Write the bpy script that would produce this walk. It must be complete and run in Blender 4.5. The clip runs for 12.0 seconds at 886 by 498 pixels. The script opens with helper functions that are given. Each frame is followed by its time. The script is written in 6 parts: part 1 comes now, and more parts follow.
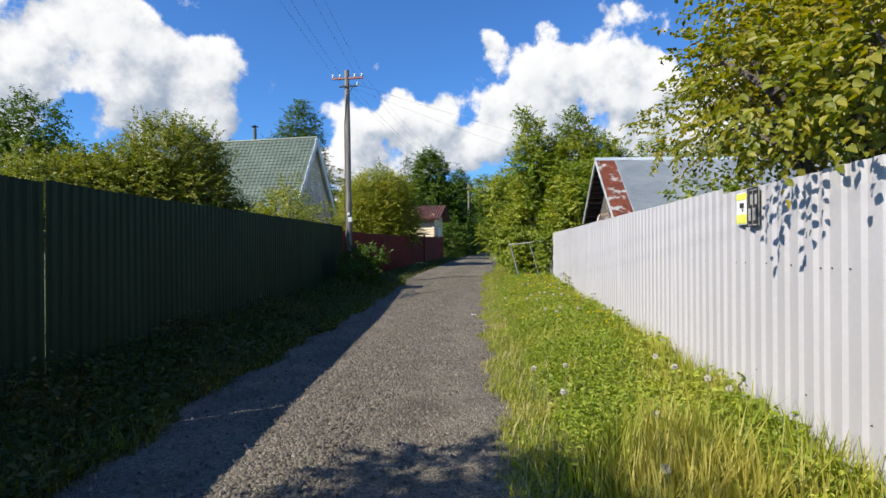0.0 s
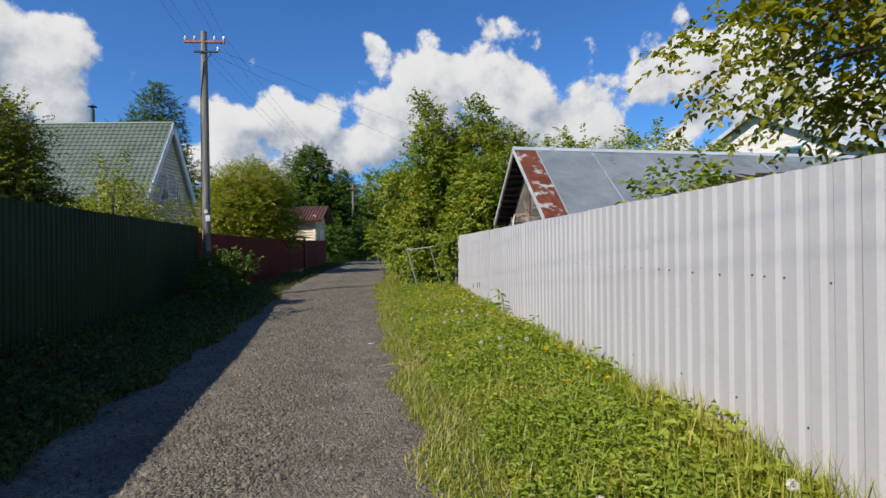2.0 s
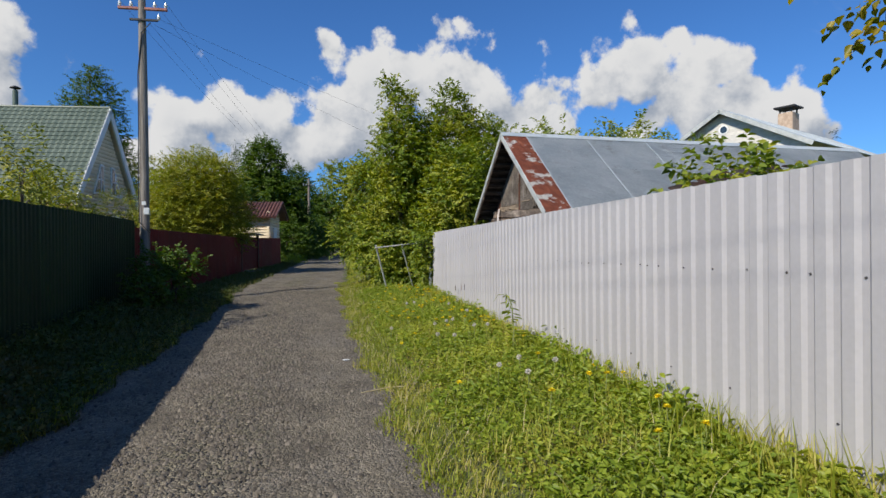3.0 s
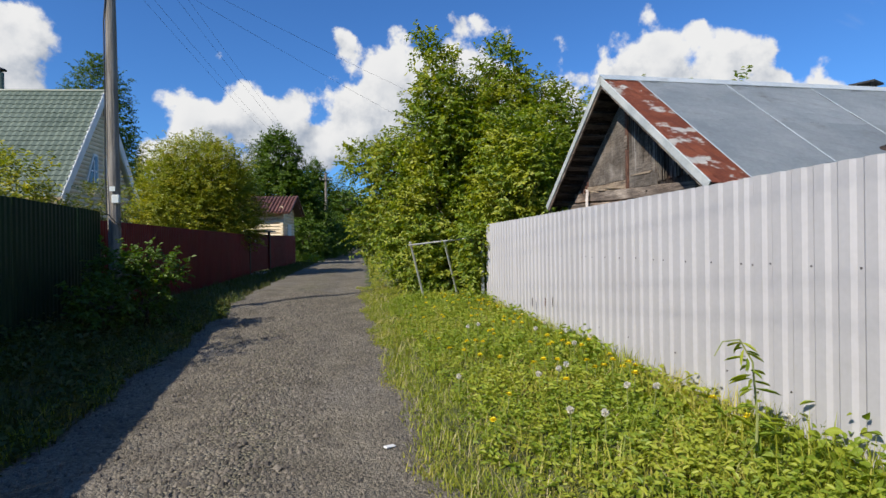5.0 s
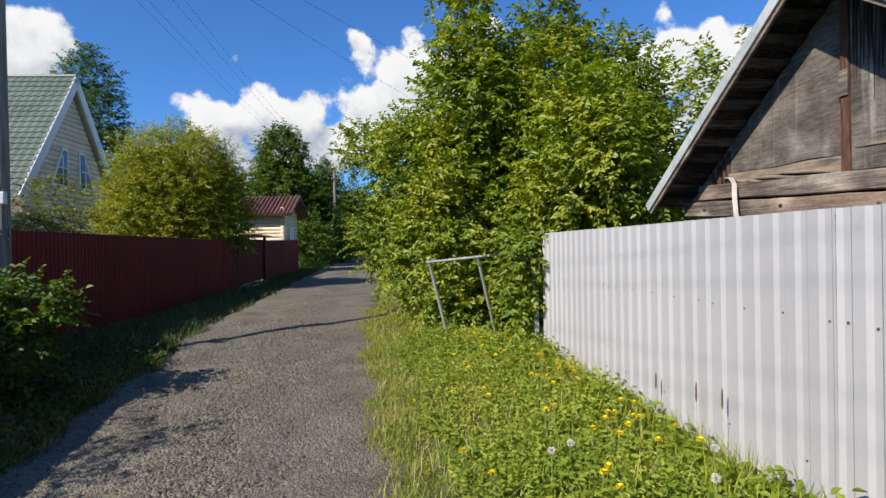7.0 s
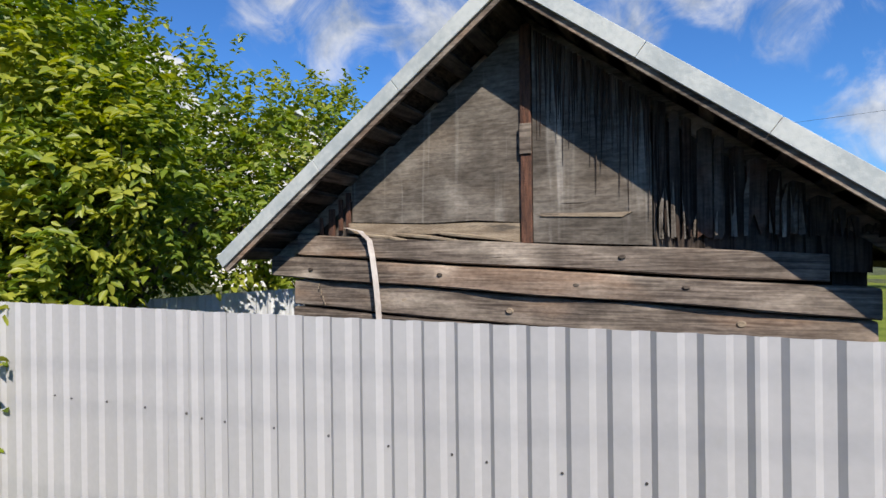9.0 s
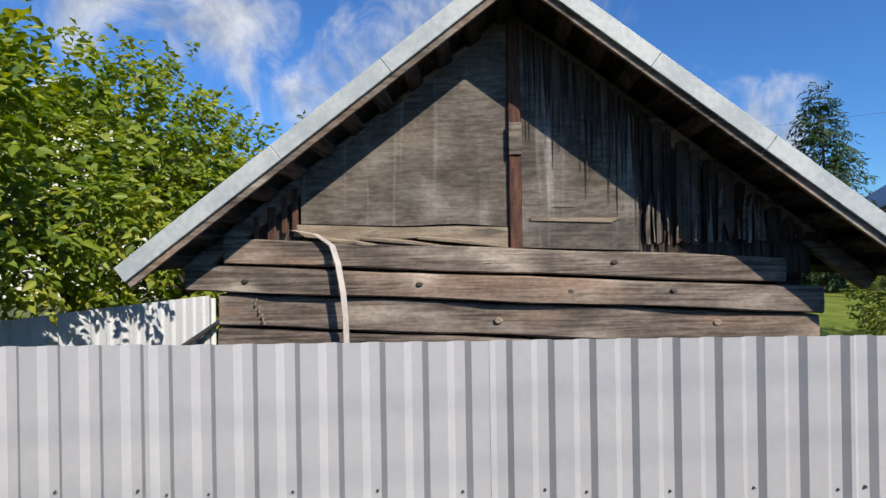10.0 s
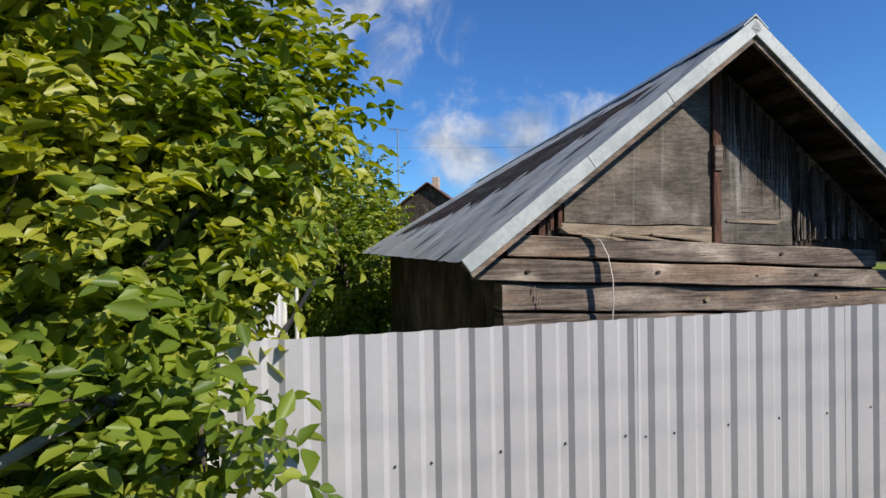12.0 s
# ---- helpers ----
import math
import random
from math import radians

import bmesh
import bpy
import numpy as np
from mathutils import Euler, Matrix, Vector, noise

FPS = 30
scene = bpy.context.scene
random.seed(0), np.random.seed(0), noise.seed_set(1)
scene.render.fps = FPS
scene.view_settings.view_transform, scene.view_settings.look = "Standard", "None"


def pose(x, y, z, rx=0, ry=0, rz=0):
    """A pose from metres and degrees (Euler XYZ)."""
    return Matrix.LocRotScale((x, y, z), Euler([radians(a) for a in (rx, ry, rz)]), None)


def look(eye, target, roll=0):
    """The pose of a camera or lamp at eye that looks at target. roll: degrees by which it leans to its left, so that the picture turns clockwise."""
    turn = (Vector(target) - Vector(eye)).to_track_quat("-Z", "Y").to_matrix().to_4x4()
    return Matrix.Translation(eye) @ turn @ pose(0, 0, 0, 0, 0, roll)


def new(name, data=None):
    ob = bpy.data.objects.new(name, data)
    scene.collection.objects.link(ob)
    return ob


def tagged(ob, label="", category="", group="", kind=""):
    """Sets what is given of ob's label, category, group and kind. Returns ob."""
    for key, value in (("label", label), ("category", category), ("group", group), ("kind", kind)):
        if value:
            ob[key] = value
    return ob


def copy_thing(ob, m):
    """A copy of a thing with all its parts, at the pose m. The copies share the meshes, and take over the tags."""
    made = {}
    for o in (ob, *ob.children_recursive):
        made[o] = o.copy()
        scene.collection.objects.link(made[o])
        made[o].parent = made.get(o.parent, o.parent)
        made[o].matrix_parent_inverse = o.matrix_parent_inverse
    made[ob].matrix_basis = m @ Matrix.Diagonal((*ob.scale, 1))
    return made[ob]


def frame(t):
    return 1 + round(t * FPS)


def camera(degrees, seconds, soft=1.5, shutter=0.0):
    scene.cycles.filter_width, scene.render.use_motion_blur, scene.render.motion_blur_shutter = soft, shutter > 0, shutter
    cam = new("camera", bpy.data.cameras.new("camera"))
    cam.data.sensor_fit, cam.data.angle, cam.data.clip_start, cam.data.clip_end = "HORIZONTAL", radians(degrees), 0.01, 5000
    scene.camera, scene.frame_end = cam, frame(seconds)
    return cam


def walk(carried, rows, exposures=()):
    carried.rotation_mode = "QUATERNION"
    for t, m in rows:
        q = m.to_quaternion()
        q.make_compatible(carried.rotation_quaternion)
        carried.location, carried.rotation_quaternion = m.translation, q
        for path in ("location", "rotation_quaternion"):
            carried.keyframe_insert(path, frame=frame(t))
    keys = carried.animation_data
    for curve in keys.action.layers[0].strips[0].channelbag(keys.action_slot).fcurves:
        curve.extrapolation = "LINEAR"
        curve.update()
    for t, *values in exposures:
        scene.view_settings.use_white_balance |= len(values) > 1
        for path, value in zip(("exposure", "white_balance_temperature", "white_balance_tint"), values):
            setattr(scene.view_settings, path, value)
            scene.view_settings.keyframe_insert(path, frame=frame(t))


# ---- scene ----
cam = camera(78.8, 12.0)
METRES, EYE, TILT, LEAN, TURN = 19.0, 1.58, 0.0, 0.0, 0.0
ROWS = [
    (0.0, 0.0, 0.0, 0.0, -0.0, -0.14, 0.46),
    (0.5, 0.0006, 0.0477, -0.0007, -1.1, -0.02, 0.53),
    (1.0, -0.0008, 0.0899, 0.0018, -2.72, -0.01, 0.5),
    (1.5, -0.0016, 0.1258, 0.0015, -7.71, 0.23, 0.52),
    (2.0, -0.0051, 0.1612, 0.0027, -12.42, 0.16, 0.59),
    (2.5, -0.0108, 0.1985, 0.0021, -16.37, 0.18, 0.43),
    (3.0, -0.0138, 0.2446, 0.0016, -17.18, 0.01, 0.48),
    (5.0, -0.0009, 0.4339, 0.0012, -15.38, -0.18, 0.78),
    (5.5, 0.0061, 0.4834, 0.0011, -13.51, -0.24, 0.8),
    (6.0, 0.0158, 0.535, 0.0023, -12.44, -0.22, 0.93),
    (6.5, 0.0224, 0.5823, 0.0085, -11.58, -0.23, 0.88),
    (7.0, 0.0359, 0.6245, 0.0161, -13.91, -0.12, 0.89),
    (7.5, 0.0422, 0.662, 0.0233, -27.39, -0.02, 0.66),
    (9.5, 0.068, 0.8021, 0.0447, -84.8, -0.01, 0.86),
    (10.0, 0.0738, 0.8355, 0.0446, -94.86, 0.0, 0.94),
    (10.5, 0.0807, 0.8767, 0.0446, -102.56, -0.05, 0.86),
    (11.0, 0.0792, 0.9154, 0.0459, -106.7, -0.03, 0.93),
    (11.5, 0.0814, 0.9522, 0.0472, -108.96, -0.26, 0.94),
    (12.0, 0.0774, 0.9859, 0.0459, -111.14, -0.51, 0.9),
]
EXPOSURES = [(0.0, 0.45), (1.0, 0.35), (2.0, 0.1), (2.5, 0.0), (3.2, 0.0), (5.0, 0.2), (6.5, 0.35), (7.5, 0.32), (9.5, 0.22), (10.5, 0.19), (12.0, 0.12)]
walk(cam, [(t, pose(0, 0, EYE, TILT, LEAN, TURN) @ pose(METRES * x, METRES * y, METRES * z, 90 + pitch, roll, yaw)) for t, x, y, z, yaw, pitch, roll in ROWS], EXPOSURES)

# ---- world, sun, exposure ----
SUN = Vector((-0.39, -0.23, 0.365)).normalized()


def nd(tree, kind, operation="", data_type="", blend_type=""):
    n = tree.nodes.new(kind)
    if operation:
        n.operation = operation
    if data_type:
        n.data_type = data_type
    if blend_type:
        n.blend_type = blend_type
    return n


def val(tree, op, a, b=None, clamp=False):
    n = tree.nodes.new("ShaderNodeMath")
    n.operation, n.use_clamp = op, clamp
    for i, s in enumerate((a, b)):
        if s is None:
            continue
        if isinstance(s, (int, float)):
            n.inputs[i].default_value = s
        else:
            tree.links.new(s, n.inputs[i])
    return n.outputs[0]


def ramp(tree, fac, lo, hi, a=0.0, b=1.0):
    n = tree.nodes.new("ShaderNodeMapRange")
    n.interpolation_type = "SMOOTHSTEP"
    tree.links.new(fac, n.inputs[0])
    for i, v in enumerate((lo, hi, a, b)):
        n.inputs[i + 1].default_value = v
    return n.outputs[0]


def build_world():
    world = bpy.data.worlds.new("sky")
    scene.world = world
    world.use_nodes = True
    t = world.node_tree
    t.nodes.clear()
    out = nd(t, "ShaderNodeOutputWorld")
    sky = nd(t, "ShaderNodeTexSky")
    sky.sky_type, sky.sun_disc = "NISHITA", False
    sky.sun_elevation = math.asin(SUN.z)
    sky.sun_rotation = math.atan2(SUN.x, SUN.y)
    sky.air_density, sky.dust_density, sky.ozone_density = 1.0, 0.3, 2.5
    bg = nd(t, "ShaderNodeBackground")
    tint = nd(t, "ShaderNodeMix", data_type="RGBA", blend_type="MULTIPLY")
    tint.inputs[0].default_value = 1.0
    tint.inputs[7].default_value = (0.50, 0.95, 1.52, 1)
    t.links.new(sky.outputs[0], tint.inputs[6])
    t.links.new(tint.outputs[2], bg.inputs[0])
    bg.inputs[1].default_value = SKY
    # cumulus: bearing to the right of the lane, elevation, radius in degrees
    heaps = [(-46, 15, 13, 2), (-36, 20, 10, 2), (-31, 16, 9, 2), (-24, 15, 6.5, 2), (-6, 10.5, 8, 2), (-1, 13, 6, 2), (6, 14, 8, 2),
             (12, 14, 8.5, 2), (17.5, 19, 5.5, 2), (22, 14, 8, 2), (27, 10, 6.5, 2), (36.5, 17, 5, 2), (42, 13, 6, 2), (48, 10, 5.5, 2), (35, 8, 6, 2)]
    wisps = [(73, 21, 8), (80, 17, 6), (90, 19, 7), (103, 26, 10), (113, 10, 6), (122, 8, 9), (60, 24, 8)]
    co = nd(t, "ShaderNodeTexCoord").outputs["Generated"]
    n1 = nd(t, "ShaderNodeTexNoise")
    n1.inputs["Scale"].default_value, n1.inputs["Detail"].default_value, n1.inputs["Roughness"].default_value = 7.0, 9.0, 0.58
    t.links.new(co, n1.inputs["Vector"])
    shift = nd(t, "ShaderNodeVectorMath", operation="ADD")
    shift.inputs[1].default_value = (-0.022, -0.005, 0.034)
    t.links.new(co, shift.inputs[0])
    norm = nd(t, "ShaderNodeVectorMath", operation="NORMALIZE")
    t.links.new(shift.outputs[0], norm.inputs[0])
    shift = norm
    n2 = nd(t, "ShaderNodeTexNoise")
    for k, v in (("Scale", 7.0), ("Detail", 6.0), ("Roughness", 0.55)):
        n2.inputs[k].default_value = v
    t.links.new(shift.outputs[0], n2.inputs["Vector"])
    vor = nd(t, "ShaderNodeTexVoronoi")
    vor.feature = "SMOOTH_F1"
    vor.inputs["Scale"].default_value, vor.inputs["Smoothness"].default_value = 17.0, 0.5
    t.links.new(co, vor.inputs["Vector"])
    dens, dens2 = None, None
    for az, el, r, most in heaps:
        a, e = radians(az), radians(el)
        c = (math.sin(a) * math.cos(e), math.cos(a) * math.cos(e), math.sin(e))
        for which in (0, 1):
            dot = nd(t, "ShaderNodeVectorMath", operation="DOT_PRODUCT")
            dot.inputs[1].default_value = c
            t.links.new(co if which == 0 else shift.outputs[0], dot.inputs[0])
            k = 1 / (1 - math.cos(radians(r)))
            d = val(t, "MULTIPLY_ADD", dot.outputs["Value"], k)
            d.node.inputs[2].default_value = 1 - k
            d = val(t, "MINIMUM", val(t, "MAXIMUM", d, -1.0), float(most))
            if which == 0:
                dens = d if dens is None else val(t, "MAXIMUM", dens, d)
            else:
                dens2 = d if dens2 is None else val(t, "MAXIMUM", dens2, d)
    bump = val(t, "MULTIPLY", val(t, "SUBTRACT", n1.outputs[0], 0.5), 4.2)
    puff = val(t, "MULTIPLY", val(t, "SUBTRACT", 0.32, vor.outputs["Distance"]), 1.2)
    d1 = val(t, "ADD", val(t, "ADD", dens, bump), puff)
    bump2 = val(t, "MULTIPLY", val(t, "SUBTRACT", n2.outputs[0], 0.5), 4.2)
    d2 = val(t, "ADD", val(t, "ADD", dens2, bump2), puff)
    mask = ramp(t, d1, 0.02, 0.34)
    thin = None
    for az, el, r in wisps:
        a, e = radians(az), radians(el)
        dot = nd(t, "ShaderNodeVectorMath", operation="DOT_PRODUCT")
        dot.inputs[1].default_value = (math.sin(a) * math.cos(e), math.cos(a) * math.cos(e), math.sin(e))
        t.links.new(co, dot.inputs[0])
        k = 1 / (1 - math.cos(radians(r)))
        d = val(t, "MULTIPLY_ADD", dot.outputs["Value"], k)
        d.node.inputs[2].default_value = 1 - k
        d = val(t, "MAXIMUM", d, -1.0)
        thin = d if thin is None else val(t, "MAXIMUM", thin, d)
    n3 = nd(t, "ShaderNodeTexNoise")
    for key, v in (("Scale", 9.0), ("Detail", 8.0), ("Roughness", 0.6), ("Distortion", 0.6)):
        n3.inputs[key].default_value = v
    t.links.new(co, n3.inputs["Vector"])
    thin = val(t, "ADD", thin, val(t, "MULTIPLY", val(t, "SUBTRACT", n3.outputs[0], 0.5), 4.0))
    mask = val(t, "MAXIMUM", mask, ramp(t, thin, 0.0, 1.5, 0.0, 0.85))
    relief = val(t, "SUBTRACT", d1, d2)
    shade = ramp(t, relief, -0.75, 0.55)
    thick = ramp(t, d1, 0.5, 2.4, 1.0, 0.66)
    shade = val(t, "MULTIPLY", shade, thick)
    col = nd(t, "ShaderNodeMix", data_type="RGBA")
    col.inputs[6].default_value = (0.36, 0.43, 0.55, 1)
    col.inputs[7].default_value = (1.0, 1.0, 1.0, 1)
    t.links.new(shade, col.inputs[0])
    cloud = nd(t, "ShaderNodeBackground")
    t.links.new(col.outputs[2], cloud.inputs[0])
    cloud.inputs[1].default_value = CLOUD
    mix = nd(t, "ShaderNodeMixShader")
    t.links.new(mask, mix.inputs[0])
    t.links.new(bg.outputs[0], mix.inputs[1])
    t.links.new(cloud.outputs[0], mix.inputs[2])
    t.links.new(mix.outputs[0], out.inputs[0])


SKY, CLOUD = 0.086, 0.74
build_world()
sun = new("sun", bpy.data.lights.new("sun", "SUN"))
sun.data.energy, sun.data.angle, sun.data.color = 5.2, radians(0.5), (1.0, 0.925, 0.81)
sun.matrix_world = look(SUN * 50, (0, 0, 0))

# ---- materials ----


def mat(name, dark, light, rough=0.8, scale=8.0, fine=60.0, bump=0.3, metal=0.0, rnd=0.0, stretch=(1, 1, 1), dirt=None, dirt_scale=1.5, dirt_cut=(0.55, 0.7), spec=0.5, dist=0.01, island=False):
    m = bpy.data.materials.new(name)
    m.use_nodes = True
    t = m.node_tree
    bsdf = t.nodes["Principled BSDF"]
    co = nd(t, "ShaderNodeTexCoord").outputs["Object"]
    mp = nd(t, "ShaderNodeMapping")
    mp.inputs["Scale"].default_value = stretch
    t.links.new(co, mp.inputs[0])
    if rnd:
        src = nd(t, "ShaderNodeNewGeometry").outputs["Random Per Island"] if island else nd(t, "ShaderNodeObjectInfo").outputs["Random"]
        off = nd(t, "ShaderNodeVectorMath", operation="SCALE")
        off.inputs[0].default_value = (13.0, 7.0, 5.0)
        t.links.new(src, off.inputs["Scale"])
        t.links.new(off.outputs[0], mp.inputs["Location"])
    a = nd(t, "ShaderNodeTexNoise")
    a.inputs["Scale"].default_value, a.inputs["Detail"].default_value = scale, 6.0
    b = nd(t, "ShaderNodeTexNoise")
    b.inputs["Scale"].default_value, b.inputs["Detail"].default_value = fine, 3.0
    for n in (a, b):
        t.links.new(mp.outputs[0], n.inputs["Vector"])
    f = val(t, "ADD", val(t, "MULTIPLY", a.outputs[0], 0.65), val(t, "MULTIPLY", b.outputs[0], 0.35))
    f = ramp(t, f, 0.33, 0.67)
    mix = nd(t, "ShaderNodeMix", data_type="RGBA")
    mix.inputs[6].default_value, mix.inputs[7].default_value = (*dark, 1), (*light, 1)
    t.links.new(f, mix.inputs[0])
    colour = mix.outputs[2]
    if rnd:
        hs = nd(t, "ShaderNodeHueSaturation")
        t.links.new(val(t, "ADD", val(t, "MULTIPLY", src, 2 * rnd), 1 - rnd), hs.inputs["Value"])
        t.links.new(colour, hs.inputs["Color"])
        colour = hs.outputs[0]
    if dirt:
        c = nd(t, "ShaderNodeTexNoise")
        c.inputs["Scale"].default_value, c.inputs["Detail"].default_value, c.inputs["Roughness"].default_value = dirt_scale, 8.0, 0.65
        t.links.new(mp.outputs[0], c.inputs["Vector"])
        dm = nd(t, "ShaderNodeMix", data_type="RGBA")
        dm.inputs[7].default_value = (*dirt, 1)
        t.links.new(ramp(t, c.outputs[0], *dirt_cut), dm.inputs[0])
        t.links.new(colour, dm.inputs[6])
        colour = dm.outputs[2]
    t.links.new(colour, bsdf.inputs["Base Color"])
    bsdf.inputs["Roughness"].default_value, bsdf.inputs["Metallic"].default_value = rough, metal
    bsdf.inputs["Specular IOR Level"].default_value = spec
    if bump:
        bp = nd(t, "ShaderNodeBump")
        bp.inputs["Strength"].default_value, bp.inputs["Distance"].default_value = bump, dist
        t.links.new(f, bp.inputs["Height"])
        t.links.new(bp.outputs[0], bsdf.inputs["Normal"])
    return m


def leaf_mat(name, dark, light, young=None, gloss=0.45, trans=0.35):
    m = bpy.data.materials.new(name)
    m.use_nodes = True
    t = m.node_tree
    bsdf = t.nodes["Principled BSDF"]
    out = t.nodes["Material Output"]
    r = nd(t, "ShaderNodeNewGeometry").outputs["Random Per Island"]
    mix = nd(t, "ShaderNodeMix", data_type="RGBA")
    mix.inputs[6].default_value, mix.inputs[7].default_value = (*dark, 1), (*light, 1)
    t.links.new(r, mix.inputs[0])
    colour = mix.outputs[2]
    if young:
        co = nd(t, "ShaderNodeTexCoord").outputs["Object"]
        n = nd(t, "ShaderNodeTexNoise")
        n.inputs["Scale"].default_value = 1.1
        t.links.new(co, n.inputs["Vector"])
        m2 = nd(t, "ShaderNodeMix", data_type="RGBA")
        m2.inputs[7].default_value = (*young, 1)
        t.links.new(ramp(t, val(t, "ADD", n.outputs[0], val(t, "MULTIPLY", r, 0.25)), 0.55, 0.85), m2.inputs[0])
        t.links.new(colour, m2.inputs[6])
        colour = m2.outputs[2]
    t.links.new(colour, bsdf.inputs["Base Color"])
    bsdf.inputs["Roughness"].default_value = gloss
    bsdf.inputs["Specular IOR Level"].default_value = 0.35
    tr = nd(t, "ShaderNodeBsdfTranslucent")
    hs = nd(t, "ShaderNodeHueSaturation")
    hs.inputs["Value"].default_value, hs.inputs["Saturation"].default_value = 1.5, 1.15
    t.links.new(colour, hs.inputs["Color"])
    t.links.new(hs.outputs[0], tr.inputs[0])
    ms = nd(t, "ShaderNodeMixShader")
    ms.inputs[0].default_value = trans
    t.links.new(bsdf.outputs[0], ms.inputs[1])
    t.links.new(tr.outputs[0], ms.inputs[2])
    t.links.new(ms.outputs[0], out.inputs[0])
    return m




def gravel_mat():
    """Packed crushed stone: coarse loose stones between two worn wheel tracks, finer and paler in the tracks."""
    m = mat("gravel", (0.088, 0.075, 0.053), (0.19, 0.165, 0.120), 0.95, 1.6, 30.0, 0.0, dirt=(0.165, 0.146, 0.116), dirt_scale=0.55, dirt_cut=(0.45, 0.7))
    t = m.node_tree
    bsdf = t.nodes["Principled BSDF"]
    co = nd(t, "ShaderNodeTexCoord").outputs["Object"]
    base = bsdf.inputs["Base Color"].links[0].from_socket
    across = nd(t, "ShaderNodeAttribute")
    across.attribute_name = "across"
    wob = nd(t, "ShaderNodeTexNoise")
    wob.inputs["Scale"].default_value, wob.inputs["Detail"].default_value = 0.9, 5.0
    t.links.new(co, wob.inputs["Vector"])
    s = val(t, "ADD", across.outputs["Fac"], val(t, "MULTIPLY", val(t, "SUBTRACT", wob.outputs[0], 0.5), 0.16))
    middle = ramp(t, val(t, "ABSOLUTE", val(t, "SUBTRACT", s, 0.50)), 0.05, 0.17, 1.0, 0.0)
    rim = ramp(t, val(t, "ABSOLUTE", val(t, "SUBTRACT", s, 0.52)), 0.36, 0.47)
    # earth and thin moss between the tracks, pale dust in the ruts
    for fac, colour, most in ((middle, (0.120, 0.112, 0.066), 0.5), (rim, (0.17, 0.155, 0.135), 0.6)):
        patch = nd(t, "ShaderNodeTexNoise")
        patch.inputs["Scale"].default_value, patch.inputs["Detail"].default_value = 1.7, 7.0
        t.links.new(co, patch.inputs["Vector"])
        x = nd(t, "ShaderNodeMix", data_type="RGBA")
        x.inputs[7].default_value = (*colour, 1)
        t.links.new(val(t, "MULTIPLY", fac, ramp(t, patch.outputs[0], 0.38, 0.62, 0.1, most)), x.inputs[0])
        t.links.new(base, x.inputs[6])
        base = x.outputs[2]
    rough = val(t, "ADD", val(t, "MULTIPLY", middle, 0.75), val(t, "MULTIPLY", wob.outputs[0], 0.6))
    heights = []
    for scale, amount in ((38.0, 0.85), (85.0, 0.55)):
        v = nd(t, "ShaderNodeTexVoronoi")
        v.inputs["Scale"].default_value = scale
        t.links.new(co, v.inputs["Vector"])
        hs = nd(t, "ShaderNodeHueSaturation")
        sep = nd(t, "ShaderNodeSeparateColor")
        t.links.new(v.outputs["Color"], sep.inputs[0])
        tone = val(t, "SUBTRACT", val(t, "MULTIPLY", sep.outputs[0], amount * 1.3), amount * 0.55)
        if scale < 50:
            tone = val(t, "MULTIPLY", tone, val(t, "ADD", val(t, "MULTIPLY", rough, 0.9), 0.2))
        t.links.new(val(t, "ADD", tone, 1.0), hs.inputs["Value"])
        t.links.new(base, hs.inputs["Color"])
        base = hs.outputs[0]
        h = val(t, "MULTIPLY", val(t, "SUBTRACT", 0.6, v.outputs["Distance"]), 22.0 / scale)
        heights.append(val(t, "MULTIPLY", h, val(t, "ADD", rough, 0.3)) if scale < 50 else h)
    t.links.new(base, bsdf.inputs["Base Color"])
    bp = nd(t, "ShaderNodeBump")
    bp.inputs["Strength"].default_value, bp.inputs["Distance"].default_value = 1.0, 0.05
    t.links.new(val(t, "ADD", heights[0], heights[1]), bp.inputs["Height"])
    t.links.new(bp.outputs[0], bsdf.inputs["Normal"])
    return m


